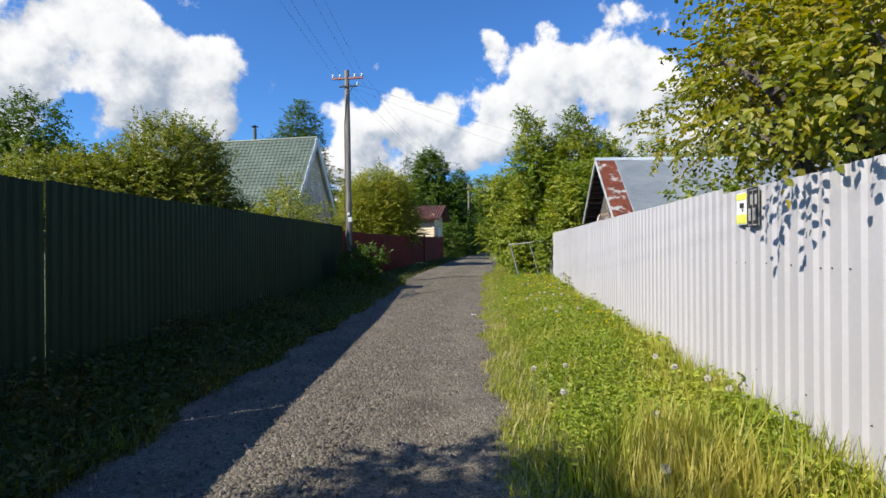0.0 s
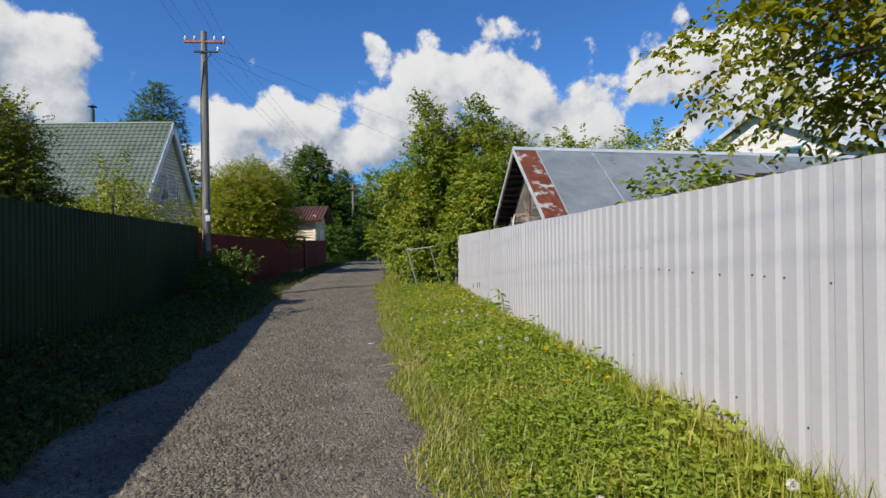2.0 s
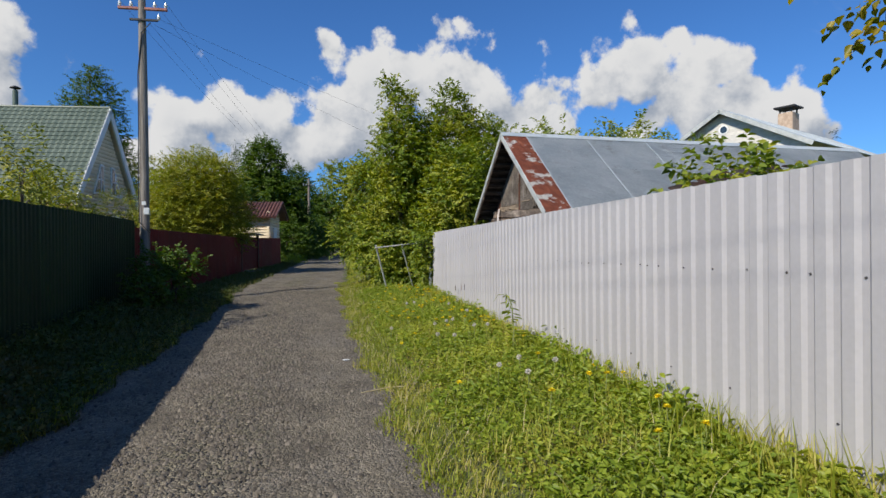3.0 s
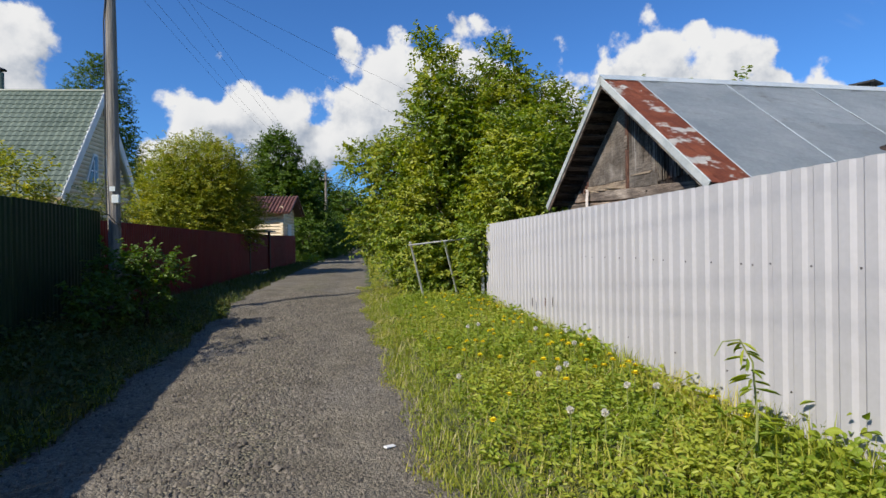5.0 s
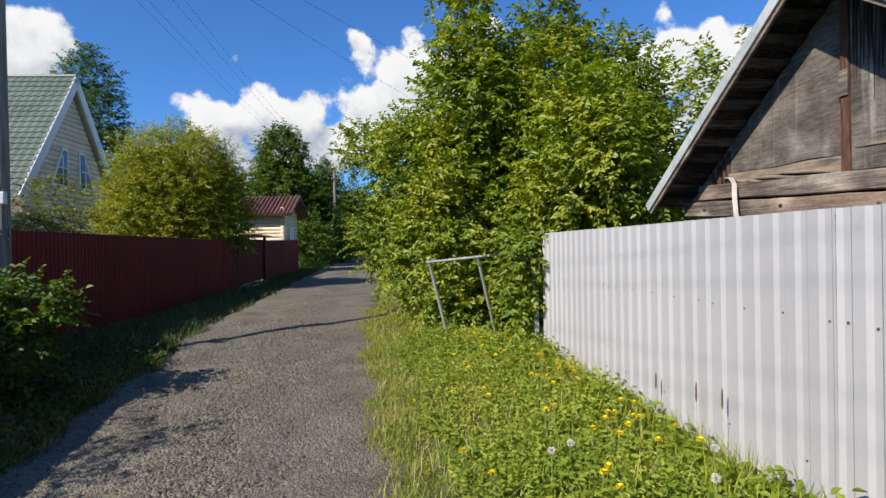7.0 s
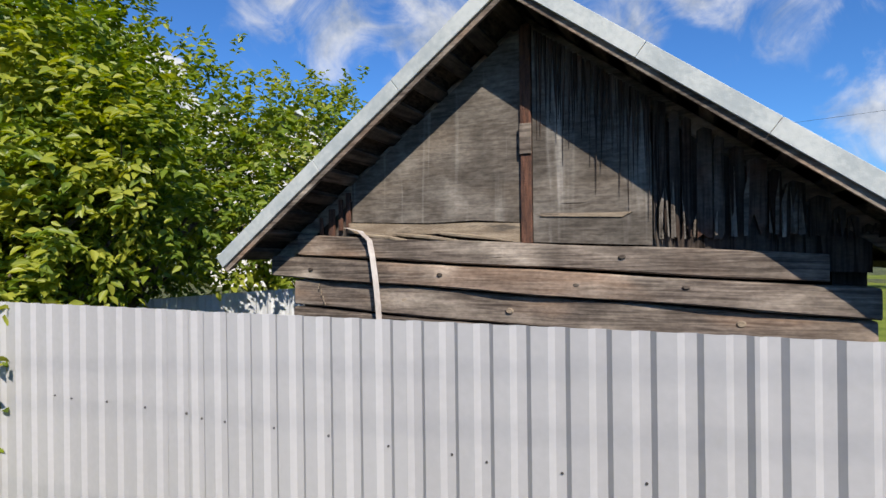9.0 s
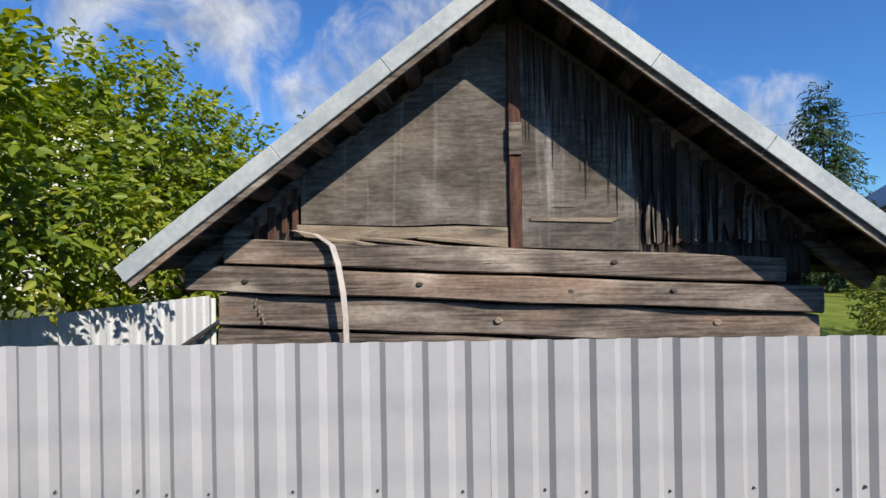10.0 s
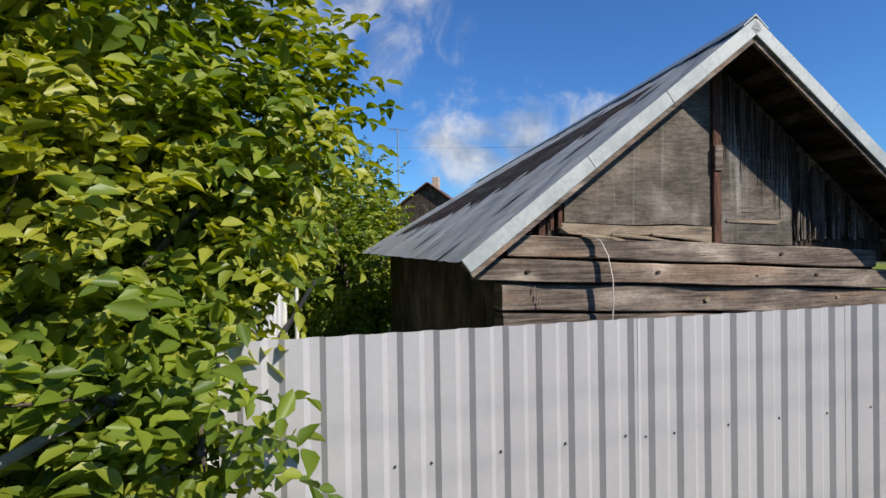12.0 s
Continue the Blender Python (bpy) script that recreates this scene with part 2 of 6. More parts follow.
def wood_mat(name, dark, mid, pale, grain=(1, 0.5, 30), tone=(1, 0.8, 3), crack=(1, 0.5, 16), drip=None, warm=None, rnd=0.15, cut=0.64):
    """Weathered bare wood: fine grain along the board, slow tone changes, dark cracks, pale drip stains."""
    m = bpy.data.materials.new(name)
    m.use_nodes = True
    t = m.node_tree
    bsdf = t.nodes["Principled BSDF"]
    co = nd(t, "ShaderNodeTexCoord").outputs["Object"]
    r = nd(t, "ShaderNodeObjectInfo").outputs["Random"]
    off = nd(t, "ShaderNodeVectorMath", operation="SCALE")
    off.inputs[0].default_value = (17.0, 11.0, 5.0)
    t.links.new(r, off.inputs["Scale"])

    def noise_at(stretch, scale, detail=4.0):
        mp = nd(t, "ShaderNodeMapping")
        mp.inputs["Scale"].default_value = stretch
        t.links.new(co, mp.inputs[0])
        t.links.new(off.outputs[0], mp.inputs["Location"])
        n = nd(t, "ShaderNodeTexNoise")
        n.inputs["Scale"].default_value, n.inputs["Detail"].default_value = scale, detail
        n.inputs["Distortion"].default_value = 0.4
        t.links.new(mp.outputs[0], n.inputs["Vector"])
        return n.outputs[0]

    def blend(a, b, fac):
        x = nd(t, "ShaderNodeMix", data_type="RGBA")
        for i, c in ((6, a), (7, b)):
            if isinstance(c, tuple):
                x.inputs[i].default_value = (*c, 1)
            else:
                t.links.new(c, x.inputs[i])
        t.links.new(fac, x.inputs[0])
        return x.outputs[2]

    g = noise_at(grain, 3.0, 5.0)
    c = blend(dark, mid, ramp(t, g, 0.32, 0.66))
    c = blend(c, pale, ramp(t, noise_at(tone, 1.6, 6.0), 0.45, 0.75, 0.0, 0.75))
    if warm:
        c = blend(c, warm, ramp(t, noise_at((1, 0.5, 1.5), 1.3, 3.0), 0.5, 0.72, 0.0, 0.7))
    if drip:
        c = blend(c, drip, ramp(t, noise_at((1, 9, 0.5), 1.2, 5.0), 0.55, 0.78, 0.0, 0.7))
    k = ramp(t, noise_at(crack, 1.7, 3.0), cut, cut + 0.05)
    c = blend(c, (0.018, 0.013, 0.01), k)
    hs = nd(t, "ShaderNodeHueSaturation")
    speck = ramp(t, noise_at((1, 1, 2.2), 26.0, 6.0), 0.3, 0.72, 0.84, 1.18)
    blot = ramp(t, noise_at((1, 1, 1.4), 2.6, 7.0), 0.3, 0.7, 0.66, 1.28)
    t.links.new(val(t, "MULTIPLY", val(t, "MULTIPLY", speck, blot), val(t, "ADD", val(t, "MULTIPLY", r, 2 * rnd), 1 - rnd)), hs.inputs["Value"])
    t.links.new(c, hs.inputs["Color"])
    t.links.new(hs.outputs[0], bsdf.inputs["Base Color"])
    bsdf.inputs["Roughness"].default_value = 0.9
    bsdf.inputs["Specular IOR Level"].default_value = 0.25
    bp = nd(t, "ShaderNodeBump")
    bp.inputs["Strength"].default_value, bp.inputs["Distance"].default_value = 0.7, 0.006
    t.links.new(val(t, "SUBTRACT", g, val(t, "MULTIPLY", k, 1.5)), bp.inputs["Height"])
    t.links.new(bp.outputs[0], bsdf.inputs["Normal"])
    return m


M = {
    "gravel": gravel_mat(),
    "stone": mat("stone", (0.070, 0.060, 0.047), (0.185, 0.160, 0.126), 0.9, 9.0, 80.0, 0.3, rnd=0.45, island=True),
    "soil": mat("soil", (0.04, 0.045, 0.018), (0.13, 0.15, 0.045), 1.0, 2.0, 40.0, 0.8, dirt=(0.15, 0.18, 0.045), dirt_scale=0.6, dist=0.03),
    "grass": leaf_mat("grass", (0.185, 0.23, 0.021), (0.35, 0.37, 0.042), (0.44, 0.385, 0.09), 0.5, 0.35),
    "lawn": mat("lawn", (0.11, 0.15, 0.02), (0.22, 0.25, 0.045), 0.95, 1.5, 60.0, 0.6, dirt=(0.12, 0.09, 0.06), dirt_scale=0.35, dirt_cut=(0.62, 0.70), spec=0.1),
    "weed": leaf_mat("weed", (0.145, 0.215, 0.022), (0.285, 0.35, 0.038), (0.36, 0.385, 0.05), 0.45, 0.35),
    "straw": mat("straw", (0.36, 0.29, 0.14), (0.55, 0.47, 0.27), 0.8, 9, 90, 0.2),
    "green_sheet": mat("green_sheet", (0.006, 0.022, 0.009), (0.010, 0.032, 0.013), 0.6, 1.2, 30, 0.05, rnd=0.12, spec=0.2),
    "red_sheet": mat("red_sheet", (0.125, 0.009, 0.011), (0.175, 0.013, 0.016), 0.6, 1.2, 30, 0.05, rnd=0.12, spec=0.25),
    "grey_sheet": mat("grey_sheet", (0.385, 0.375, 0.382), (0.43, 0.42, 0.427), 0.5, 0.9, 25, 0.02, rnd=0.03, dirt=(0.37, 0.36, 0.355), dirt_scale=2.2, dirt_cut=(0.58, 0.78), spec=0.3),
    "white_sheet": mat("white_sheet", (0.52, 0.53, 0.55), (0.64, 0.65, 0.66), 0.5, 1.2, 30, 0.05, spec=0.3),
    "steel": mat("steel", (0.20, 0.20, 0.19), (0.33, 0.33, 0.31), 0.6, 6, 60, 0.1, metal=0.2, dirt=(0.17, 0.10, 0.06), dirt_scale=5, dirt_cut=(0.58, 0.72)),
    "screw": mat("screw", (0.06, 0.06, 0.06), (0.16, 0.15, 0.15), 0.4, 9, 60, 0.0, metal=0.6),
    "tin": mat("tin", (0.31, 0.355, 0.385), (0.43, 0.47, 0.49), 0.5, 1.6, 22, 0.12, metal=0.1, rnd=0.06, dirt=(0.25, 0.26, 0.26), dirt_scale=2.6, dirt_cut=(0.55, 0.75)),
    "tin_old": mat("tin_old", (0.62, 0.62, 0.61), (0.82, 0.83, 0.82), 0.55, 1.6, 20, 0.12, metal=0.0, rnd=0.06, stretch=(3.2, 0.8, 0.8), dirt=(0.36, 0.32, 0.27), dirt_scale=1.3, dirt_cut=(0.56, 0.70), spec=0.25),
    "rust": mat("rust", (0.20, 0.055, 0.03), (0.33, 0.10, 0.05), 0.75, 4, 40, 0.4, dirt=(0.62, 0.60, 0.56), dirt_scale=2.4, dirt_cut=(0.54, 0.60), stretch=(1, 1.6, 1)),
    "fascia": mat("fascia", (0.33, 0.36, 0.36), (0.50, 0.515, 0.49), 0.55, 3, 30, 0.15, dirt=(0.28, 0.29, 0.285), dirt_scale=6, dirt_cut=(0.6, 0.75)),
    "beam": wood_mat("beam", (0.062, 0.047, 0.038), (0.185, 0.148, 0.120), (0.40, 0.335, 0.27), (1, 0.9, 20), (1, 0.8, 3), (1, 0.6, 9), None, (0.29, 0.18, 0.115), 0.18, 0.69),
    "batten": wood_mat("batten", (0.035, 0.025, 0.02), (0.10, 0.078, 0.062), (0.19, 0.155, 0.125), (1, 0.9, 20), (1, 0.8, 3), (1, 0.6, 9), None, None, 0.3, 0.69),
    "plywood": wood_mat("plywood", (0.085, 0.070, 0.057), (0.150, 0.128, 0.106), (0.25, 0.222, 0.190), (1, 2.2, 16), (1, 1.6, 1.8), (1, 1.0, 11), (0.44, 0.41, 0.37), (0.13, 0.098, 0.07), 0.06, 0.72),
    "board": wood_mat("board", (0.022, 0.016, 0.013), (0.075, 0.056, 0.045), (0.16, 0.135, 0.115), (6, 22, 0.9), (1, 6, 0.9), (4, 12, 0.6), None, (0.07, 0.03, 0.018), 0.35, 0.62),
    "rustwood": mat("rustwood", (0.045, 0.022, 0.016), (0.17, 0.075, 0.045), 0.9, 7, 60, 0.6, stretch=(5, 5, 0.8)),
    "freshwood": mat("freshwood", (0.19, 0.14, 0.095), (0.36, 0.285, 0.20), 0.8, 6, 60, 0.4, stretch=(4, 0.8, 5), dirt=(0.10, 0.08, 0.06), dirt_scale=4, dirt_cut=(0.52, 0.68)),
    "paleveneer": mat("paleveneer", (0.34, 0.29, 0.26), (0.52, 0.47, 0.43), 0.8, 5, 50, 0.2, stretch=(2, 2, 0.4)),
    "bark": mat("bark", (0.045, 0.035, 0.027), (0.13, 0.105, 0.085), 0.95, 7, 40, 0.7, stretch=(2, 2, 0.5)),
    "polewood": mat("polewood", (0.14, 0.12, 0.10), (0.31, 0.275, 0.235), 0.9, 5, 60, 0.5, stretch=(4, 4, 0.25)),
    "polesteel": mat("polesteel", (0.24, 0.08, 0.06), (0.4, 0.16, 0.12), 0.6, 6, 40, 0.1),
    "polesteel_pale": mat("polesteel_pale", (0.38, 0.38, 0.37), (0.52, 0.52, 0.50), 0.5, 6, 60, 0.1, metal=0.2, dirt=(0.25, 0.2, 0.16), dirt_scale=4, dirt_cut=(0.6, 0.75)),
    "glassy": mat("glassy", (0.5, 0.52, 0.5), (0.75, 0.77, 0.75), 0.15, 6, 40, 0.0),
    "black": mat("black", (0.015, 0.015, 0.016), (0.03, 0.03, 0.03), 0.6, 6, 40, 0.0),
    "plastic": mat("plastic", (0.62, 0.64, 0.6), (0.74, 0.75, 0.7), 0.4, 6, 40, 0.0),
    "roof_green": mat("roof_green", (0.085, 0.115, 0.085), (0.13, 0.165, 0.125), 0.5, 0.8, 20, 0.05, rnd=0.1),
    "roof_brown": mat("roof_brown", (0.10, 0.045, 0.035), (0.17, 0.075, 0.055), 0.5, 2, 20, 0.1, rnd=0.2),
    "roof_blue": mat("roof_blue", (0.05, 0.075, 0.12), (0.08, 0.11, 0.17), 0.4, 2, 20, 0.1),
    "yellow_log": mat("yellow_log", (0.66, 0.55, 0.37), (0.78, 0.67, 0.48), 0.6, 3, 40, 0.15, rnd=0.08, stretch=(1, 1, 1)),
    "white_paint": mat("white_paint", (0.68, 0.68, 0.66), (0.8, 0.8, 0.78), 0.5, 3, 40, 0.05),
    "pane": mat("pane", (0.03, 0.045, 0.06), (0.05, 0.07, 0.09), 0.05, 1, 10, 0.0, spec=0.8),
    "plinth": mat("plinth", (0.23, 0.22, 0.21), (0.38, 0.37, 0.35), 0.9, 3, 40, 0.2),
    "white_brick": mat("white_brick", (0.58, 0.55, 0.5), (0.72, 0.69, 0.63), 0.85, 5, 40, 0.2, rnd=0.1),
    "red_brick": mat("red_brick", (0.38, 0.27, 0.19), (0.55, 0.42, 0.31), 0.9, 5, 40, 0.2),
    "teal": mat("teal", (0.05, 0.22, 0.22), (0.08, 0.3, 0.3), 0.5, 5, 40, 0.0),
    "yellow": mat("yellow", (0.72, 0.70, 0.08), (0.8, 0.78, 0.14), 0.5, 5, 40, 0.0),
    "dandelion": leaf_mat("dandelion", (0.80, 0.64, 0.02), (0.88, 0.74, 0.04), None, 0.7, 0.2),
    "fluff": leaf_mat("fluff", (0.60, 0.58, 0.52), (0.75, 0.72, 0.66), None, 0.9, 0.4),
    "stem": mat("stem", (0.16, 0.2, 0.06), (0.28, 0.3, 0.1), 0.7, 9, 60, 0.0),
    "bush_leaf": leaf_mat("bush_leaf", (0.085, 0.14, 0.016), (0.23, 0.29, 0.032), (0.35, 0.36, 0.05), 0.42, 0.36),
    "maple_leaf": leaf_mat("maple_leaf", (0.12, 0.14, 0.014), (0.25, 0.26, 0.03), (0.36, 0.29, 0.05), 0.42, 0.4),
    "willow_leaf": leaf_mat("willow_leaf", (0.13, 0.17, 0.022), (0.29, 0.31, 0.04), (0.36, 0.34, 0.05), 0.5, 0.35),
    "apple_leaf": leaf_mat("apple_leaf", (0.10, 0.135, 0.02), (0.23, 0.25, 0.045), (0.29, 0.28, 0.055), 0.5, 0.3),
    "dark_leaf": leaf_mat("dark_leaf", (0.045, 0.09, 0.012), (0.11, 0.165, 0.022), None, 0.5, 0.3),
    # verge grass and weeds by the green fence, darkened to carry its shade
    "shaded_verge": leaf_mat("shaded_verge", (0.040, 0.062, 0.012), (0.10, 0.13, 0.022), (0.13, 0.11, 0.03), 0.5, 0.25),
    "needle": leaf_mat("needle", (0.022, 0.05, 0.018), (0.06, 0.1, 0.03), None, 0.6, 0.2),
    "lilac": leaf_mat("lilac", (0.28, 0.2, 0.4), (0.4, 0.3, 0.5), None, 0.7, 0.3),
}

# ---- mesh helpers ----


def quick_mesh(name, verts, faces, material, smooth=False, flat_size=None):
    """A mesh from numpy arrays; faces is an (n, k) array of one size or a list."""
    me = bpy.data.meshes.new(name)
    if flat_size:
        v, f = np.asarray(verts, np.float32), np.asarray(faces, np.int32)
        me.vertices.add(len(v))
        me.vertices.foreach_set("co", v.ravel())
        me.loops.add(f.size)
        me.loops.foreach_set("vertex_index", f.ravel())
        me.polygons.add(len(f))
        me.polygons.foreach_set("loop_start", np.arange(0, f.size, flat_size, dtype=np.int32))
        me.update(calc_edges=True)
    else:
        me.from_pydata(verts, [], faces)
        me.update()
    me.materials.append(material)
    if smooth:
        me.polygons.foreach_set("use_smooth", np.ones(len(me.polygons), bool))
    return me


def bm_mesh(name, bm, material):
    me = bpy.data.meshes.new(name)
    bmesh.ops.recalc_face_normals(bm, faces=bm.faces)
    bm.to_mesh(me)
    bm.free()
    me.materials.append(material)
    return me


def part(name, data, material=None, parent=None, label="", m=None):
    """One mesh under a thing or a part; data is a bmesh or a mesh."""
    me = data if isinstance(data, bpy.types.Mesh) else bm_mesh(name, data, material)
    ob = new(name, me)
    if parent:
        ob.parent = parent
    if m is not None:
        ob.matrix_basis = m
    return tagged(ob, label) if label else ob


def thing(name, label, category, m=None, group="", kind=""):
    ob = new(name)
    if m is not None:
        ob.matrix_basis = m
    return tagged(ob, label, category, group, kind)


def box(bm, x0, x1, y0, y1, z0, z1, bevel=0.0, m=None):
    r = bmesh.ops.create_cube(bm, size=1.0, matrix=Matrix.Translation(((x0 + x1) / 2, (y0 + y1) / 2, (z0 + z1) / 2)) @ Matrix.Diagonal((abs(x1 - x0), abs(y1 - y0), abs(z1 - z0), 1)))
    vs = r["verts"]
    if bevel:
        es = list({e for v in vs for e in v.link_edges})
        vs = list({v for f in bmesh.ops.bevel(bm, geom=es, offset=bevel, segments=1, affect="EDGES")["faces"] for v in f.verts} | {v for v in vs if v.is_valid})
    if m is not None:
        bmesh.ops.transform(bm, matrix=m, verts=vs)
    return vs


def boxed(x0, x1, y0, y1, z0, z1, bevel=0.0, m=None):
    bm = bmesh.new()
    box(bm, x0, x1, y0, y1, z0, z1, bevel, m)
    return bm


def tube(bm, pts, radii, seg=8):
    """A closed tapered tube along points."""
    pts = [Vector(p) for p in pts]
    if isinstance(radii, (int, float)):
        radii = [radii] * len(pts)
    rings = []
    side = None
    for i, p in enumerate(pts):
        d = (pts[min(i + 1, len(pts) - 1)] - pts[max(i - 1, 0)]).normalized()
        if side is None:
            side = d.orthogonal().normalized()
        side = (side - d * side.dot(d)).normalized()
        up = d.cross(side)
        rings.append([bm.verts.new(p + (side * math.cos(a) + up * math.sin(a)) * radii[i]) for a in (2 * math.pi * k / seg for k in range(seg))])
    for a, b in zip(rings, rings[1:]):
        for k in range(seg):
            bm.faces.new((a[k], a[(k + 1) % seg], b[(k + 1) % seg], b[k]))
    bm.faces.new(rings[0][::-1])
    bm.faces.new(rings[-1])
    return bm


def prism(bm, profile, axis, a, b):
    """Extrudes a closed outline (list of 2D points) along 'x' or 'y' from a to b."""
    def at(p, s):
        return (s, p[0], p[1]) if axis == "x" else (p[0], s, p[1])
    n = len(profile)
    lo = [bm.verts.new(at(p, a)) for p in profile]
    hi = [bm.verts.new(at(p, b)) for p in profile]
    for i in range(n):
        bm.faces.new((lo[i], lo[(i + 1) % n], hi[(i + 1) % n], hi[i]))
    bm.faces.new(lo[::-1])
    bm.faces.new(hi)
    return bm


RNG = np.random.default_rng(7)


def unit(v):
    return v / np.maximum(np.linalg.norm(v, axis=-1, keepdims=True), 1e-9)


def leaves_mesh(name, base, way, face, length, width, material, fold=0.25, plain=False):
    """Pointed, folded leaves: base points, the ways they point, the ways they face, their lengths and widths. plain: one bent quad each."""
    n = len(base)
    way = unit(way)
    side = unit(np.cross(way, face))
    nor = np.cross(side, way)
    L, W = np.reshape(length, (-1, 1)), np.reshape(width, (-1, 1))
    k = fold * W

    def at(a, w, drop):
        return base + way * L * a + side * W * w + nor * (k * abs(w) * 2 - L * drop)
    if plain:
        rows = [base, at(0.5, 0.5, 0.03), at(1, 0, 0.15), at(0.5, -0.5, 0.03)]
        v = np.stack(rows, 1).reshape(-1, 3)
        return quick_mesh(name, v, np.arange(n)[:, None] * 4 + np.array([[0, 1, 2, 3]]), material, flat_size=4)
    rows = [base, at(0.22, 0.36, 0), at(0.48, 0.5, 0.02), at(0.78, 0.28, 0.08), at(1, 0, 0.2), at(0.78, -0.28, 0.08), at(0.48, -0.5, 0.02), at(0.22, -0.36, 0)]
    v = np.stack(rows, 1).reshape(-1, 3)
    i = np.arange(n)[:, None] * 8
    f = np.concatenate([i + np.array([[0, 1, 2, 3, 4]]), i + np.array([[0, 4, 5, 6, 7]])], 1).reshape(-1, 5)
    return quick_mesh(name, v, f, material, flat_size=5)


def sprays(blobs, twigs, per, length, leaf, wide, rng, droop=0.25, shell=0.55, up=0.35):
    """Leaf bases, ways and faces on short twigs in the outer part of a crown of ellipsoids (x, y, z, rx, ry, rz)."""
    b = np.array(blobs, float)
    wgt = (b[:, 3] * b[:, 4] * b[:, 5]) ** 0.7
    pick = rng.choice(len(b), twigs, p=wgt / wgt.sum())
    d = unit(rng.normal(size=(twigs, 3)))
    r = shell + (1 - shell) * rng.random((twigs, 1)) ** 0.6
    lump = 1 + 0.18 * np.sin(d[:, :1] * 7 + pick[:, None]) * np.cos(d[:, 1:2] * 6 + 2 * pick[:, None]) + 0.12 * rng.normal(size=(twigs, 1))
    c = b[pick, :3] + d * b[pick, 3:] * r * lump
    tw = unit(d * b[pick, 3:] / b[pick, 3:].max(1, keepdims=True) + rng.normal(size=(twigs, 3)) * 0.45 + np.array([0, 0, up]))
    s = (np.arange(per) + 0.5) / per
    pos = c[:, None] + tw[:, None] * (s[None, :, None] * length) - np.array([0, 0, 1.0]) * (s[None, :, None] ** 2 * length * droop)
    sgn = np.where(np.arange(per) % 2, 1.0, -1.0)[None, :, None]
    lat = unit(np.cross(tw, [0, 0, 1.0]))[:, None]
    way = tw[:, None] * 0.6 + lat * sgn * 0.9 + rng.normal(size=pos.shape) * 0.35 - np.array([0, 0, droop])
    face = np.array([0, 0, 0.7]) + np.array(SUN) * 0.7 + rng.normal(size=pos.shape) * 0.5 + tw[:, None] * 0.2
    n = twigs * per
    size = leaf * (0.65 + 0.6 * rng.random(n))
    return pos.reshape(-1, 3), way.reshape(-1, 3), face.reshape(-1, 3), size, size * wide


def limbs(ob, foot, blobs, rng, r0=0.12, trunks=1, splits=5):
    """Stems from the foot into the crown, each with its branches as pieces of their own."""
    b = np.array(blobs, float)
    for k in range(trunks):
        f = Vector(foot) + Vector((rng.normal() * 0.12, rng.normal() * 0.12, 0)) * (trunks > 1)
        top = Vector(b[rng.integers(len(b)), :3])
        mid = f.lerp(top, 0.45) + Vector((rng.normal() * 0.15, rng.normal() * 0.15, 0.2))
        stem = part("trunk", tube(bmesh.new(), [f - Vector((0, 0, 0.1)), f.lerp(mid, 0.5), mid, top], [r0 * 1.15, r0, r0 * 0.75, r0 * 0.25], 7), M["bark"], ob)
        for j in range(splits):
            q = b[rng.integers(len(b))]
            e = Vector(q[:3] + unit(rng.normal(size=3)) * q[3:] * 0.75)
            s = mid.lerp(top, rng.random() * 0.9)
            h = s.lerp(e, 0.5) + Vector((0, 0, 0.15))
            part("branch", tube(bmesh.new(), [s, h, e], [r0 * 0.42, r0 * 0.25, r0 * 0.07], 5), M["bark"], stem)


def leafy(name, label, category, foot, blobs, leaf_m, twigs, per, length, leaf, wide=0.55, seed=1, r0=0.12, trunks=1, splits=6, droop=0.25, shell=0.5, up=0.35, group="", plain=False):
    rng = np.random.default_rng(seed)
    ob = thing(name, label, category, Matrix.Translation(foot), group)
    o = np.array(foot)
    bl = np.array(blobs, float)
    bl[:, :3] -= o
    limbs(ob, (0, 0, 0), bl, rng, r0, trunks, splits)
    part("crown", leaves_mesh("crown", *sprays(bl, twigs, per, length, leaf, wide, rng, droop, shell, up), leaf_m, plain=plain), parent=ob)
    return ob


def conifer(name, label, foot, height, radius, seed, group=""):
    """A spire of drooping needle sprays, ragged towards the top."""
    blobs = []
    for i in range(11):
        r = radius * (1 - i / 11) ** 0.85 + 0.12
        blobs.append((foot[0], foot[1], foot[2] + height * (0.12 + 0.085 * i), r, r, height * 0.075))
    leaf = 0.075 * radius + (0.12 if 2 < radius < 3 else 0.05)
    return leafy(name, label, "tree", foot, blobs, M["needle"], 1500 if radius > 2 else 600, 10, 0.32 * radius, leaf, 0.3, seed, radius * 0.05, 1, 3, 0.5, 0.3, -0.05, group, True)

# ---- ground and lane ----
LANE_Y = [-60, 0, 6, 14, 24, 40, 70, 130, 400]
LANE_L = [-2.7, -2.6, -2.6, -2.1, -1.5, 0.5, 3.8, 10.4, 40]
LANE_R = [0.45, 0.5, 0.68, 1.15, 1.95, 4.0, 7.2, 13.6, 43]
RISE_Y = [-80, 13, 18, 24, 36, 80, 200, 900]
RISE_Z = [0, 0, 0.07, 0.28, 0.5, 1.0, 2.0, 2.0]


def smooth(a, b, x):
    s = np.clip((x - a) / (b - a), 0, 1)
    return s * s * (3 - 2 * s)


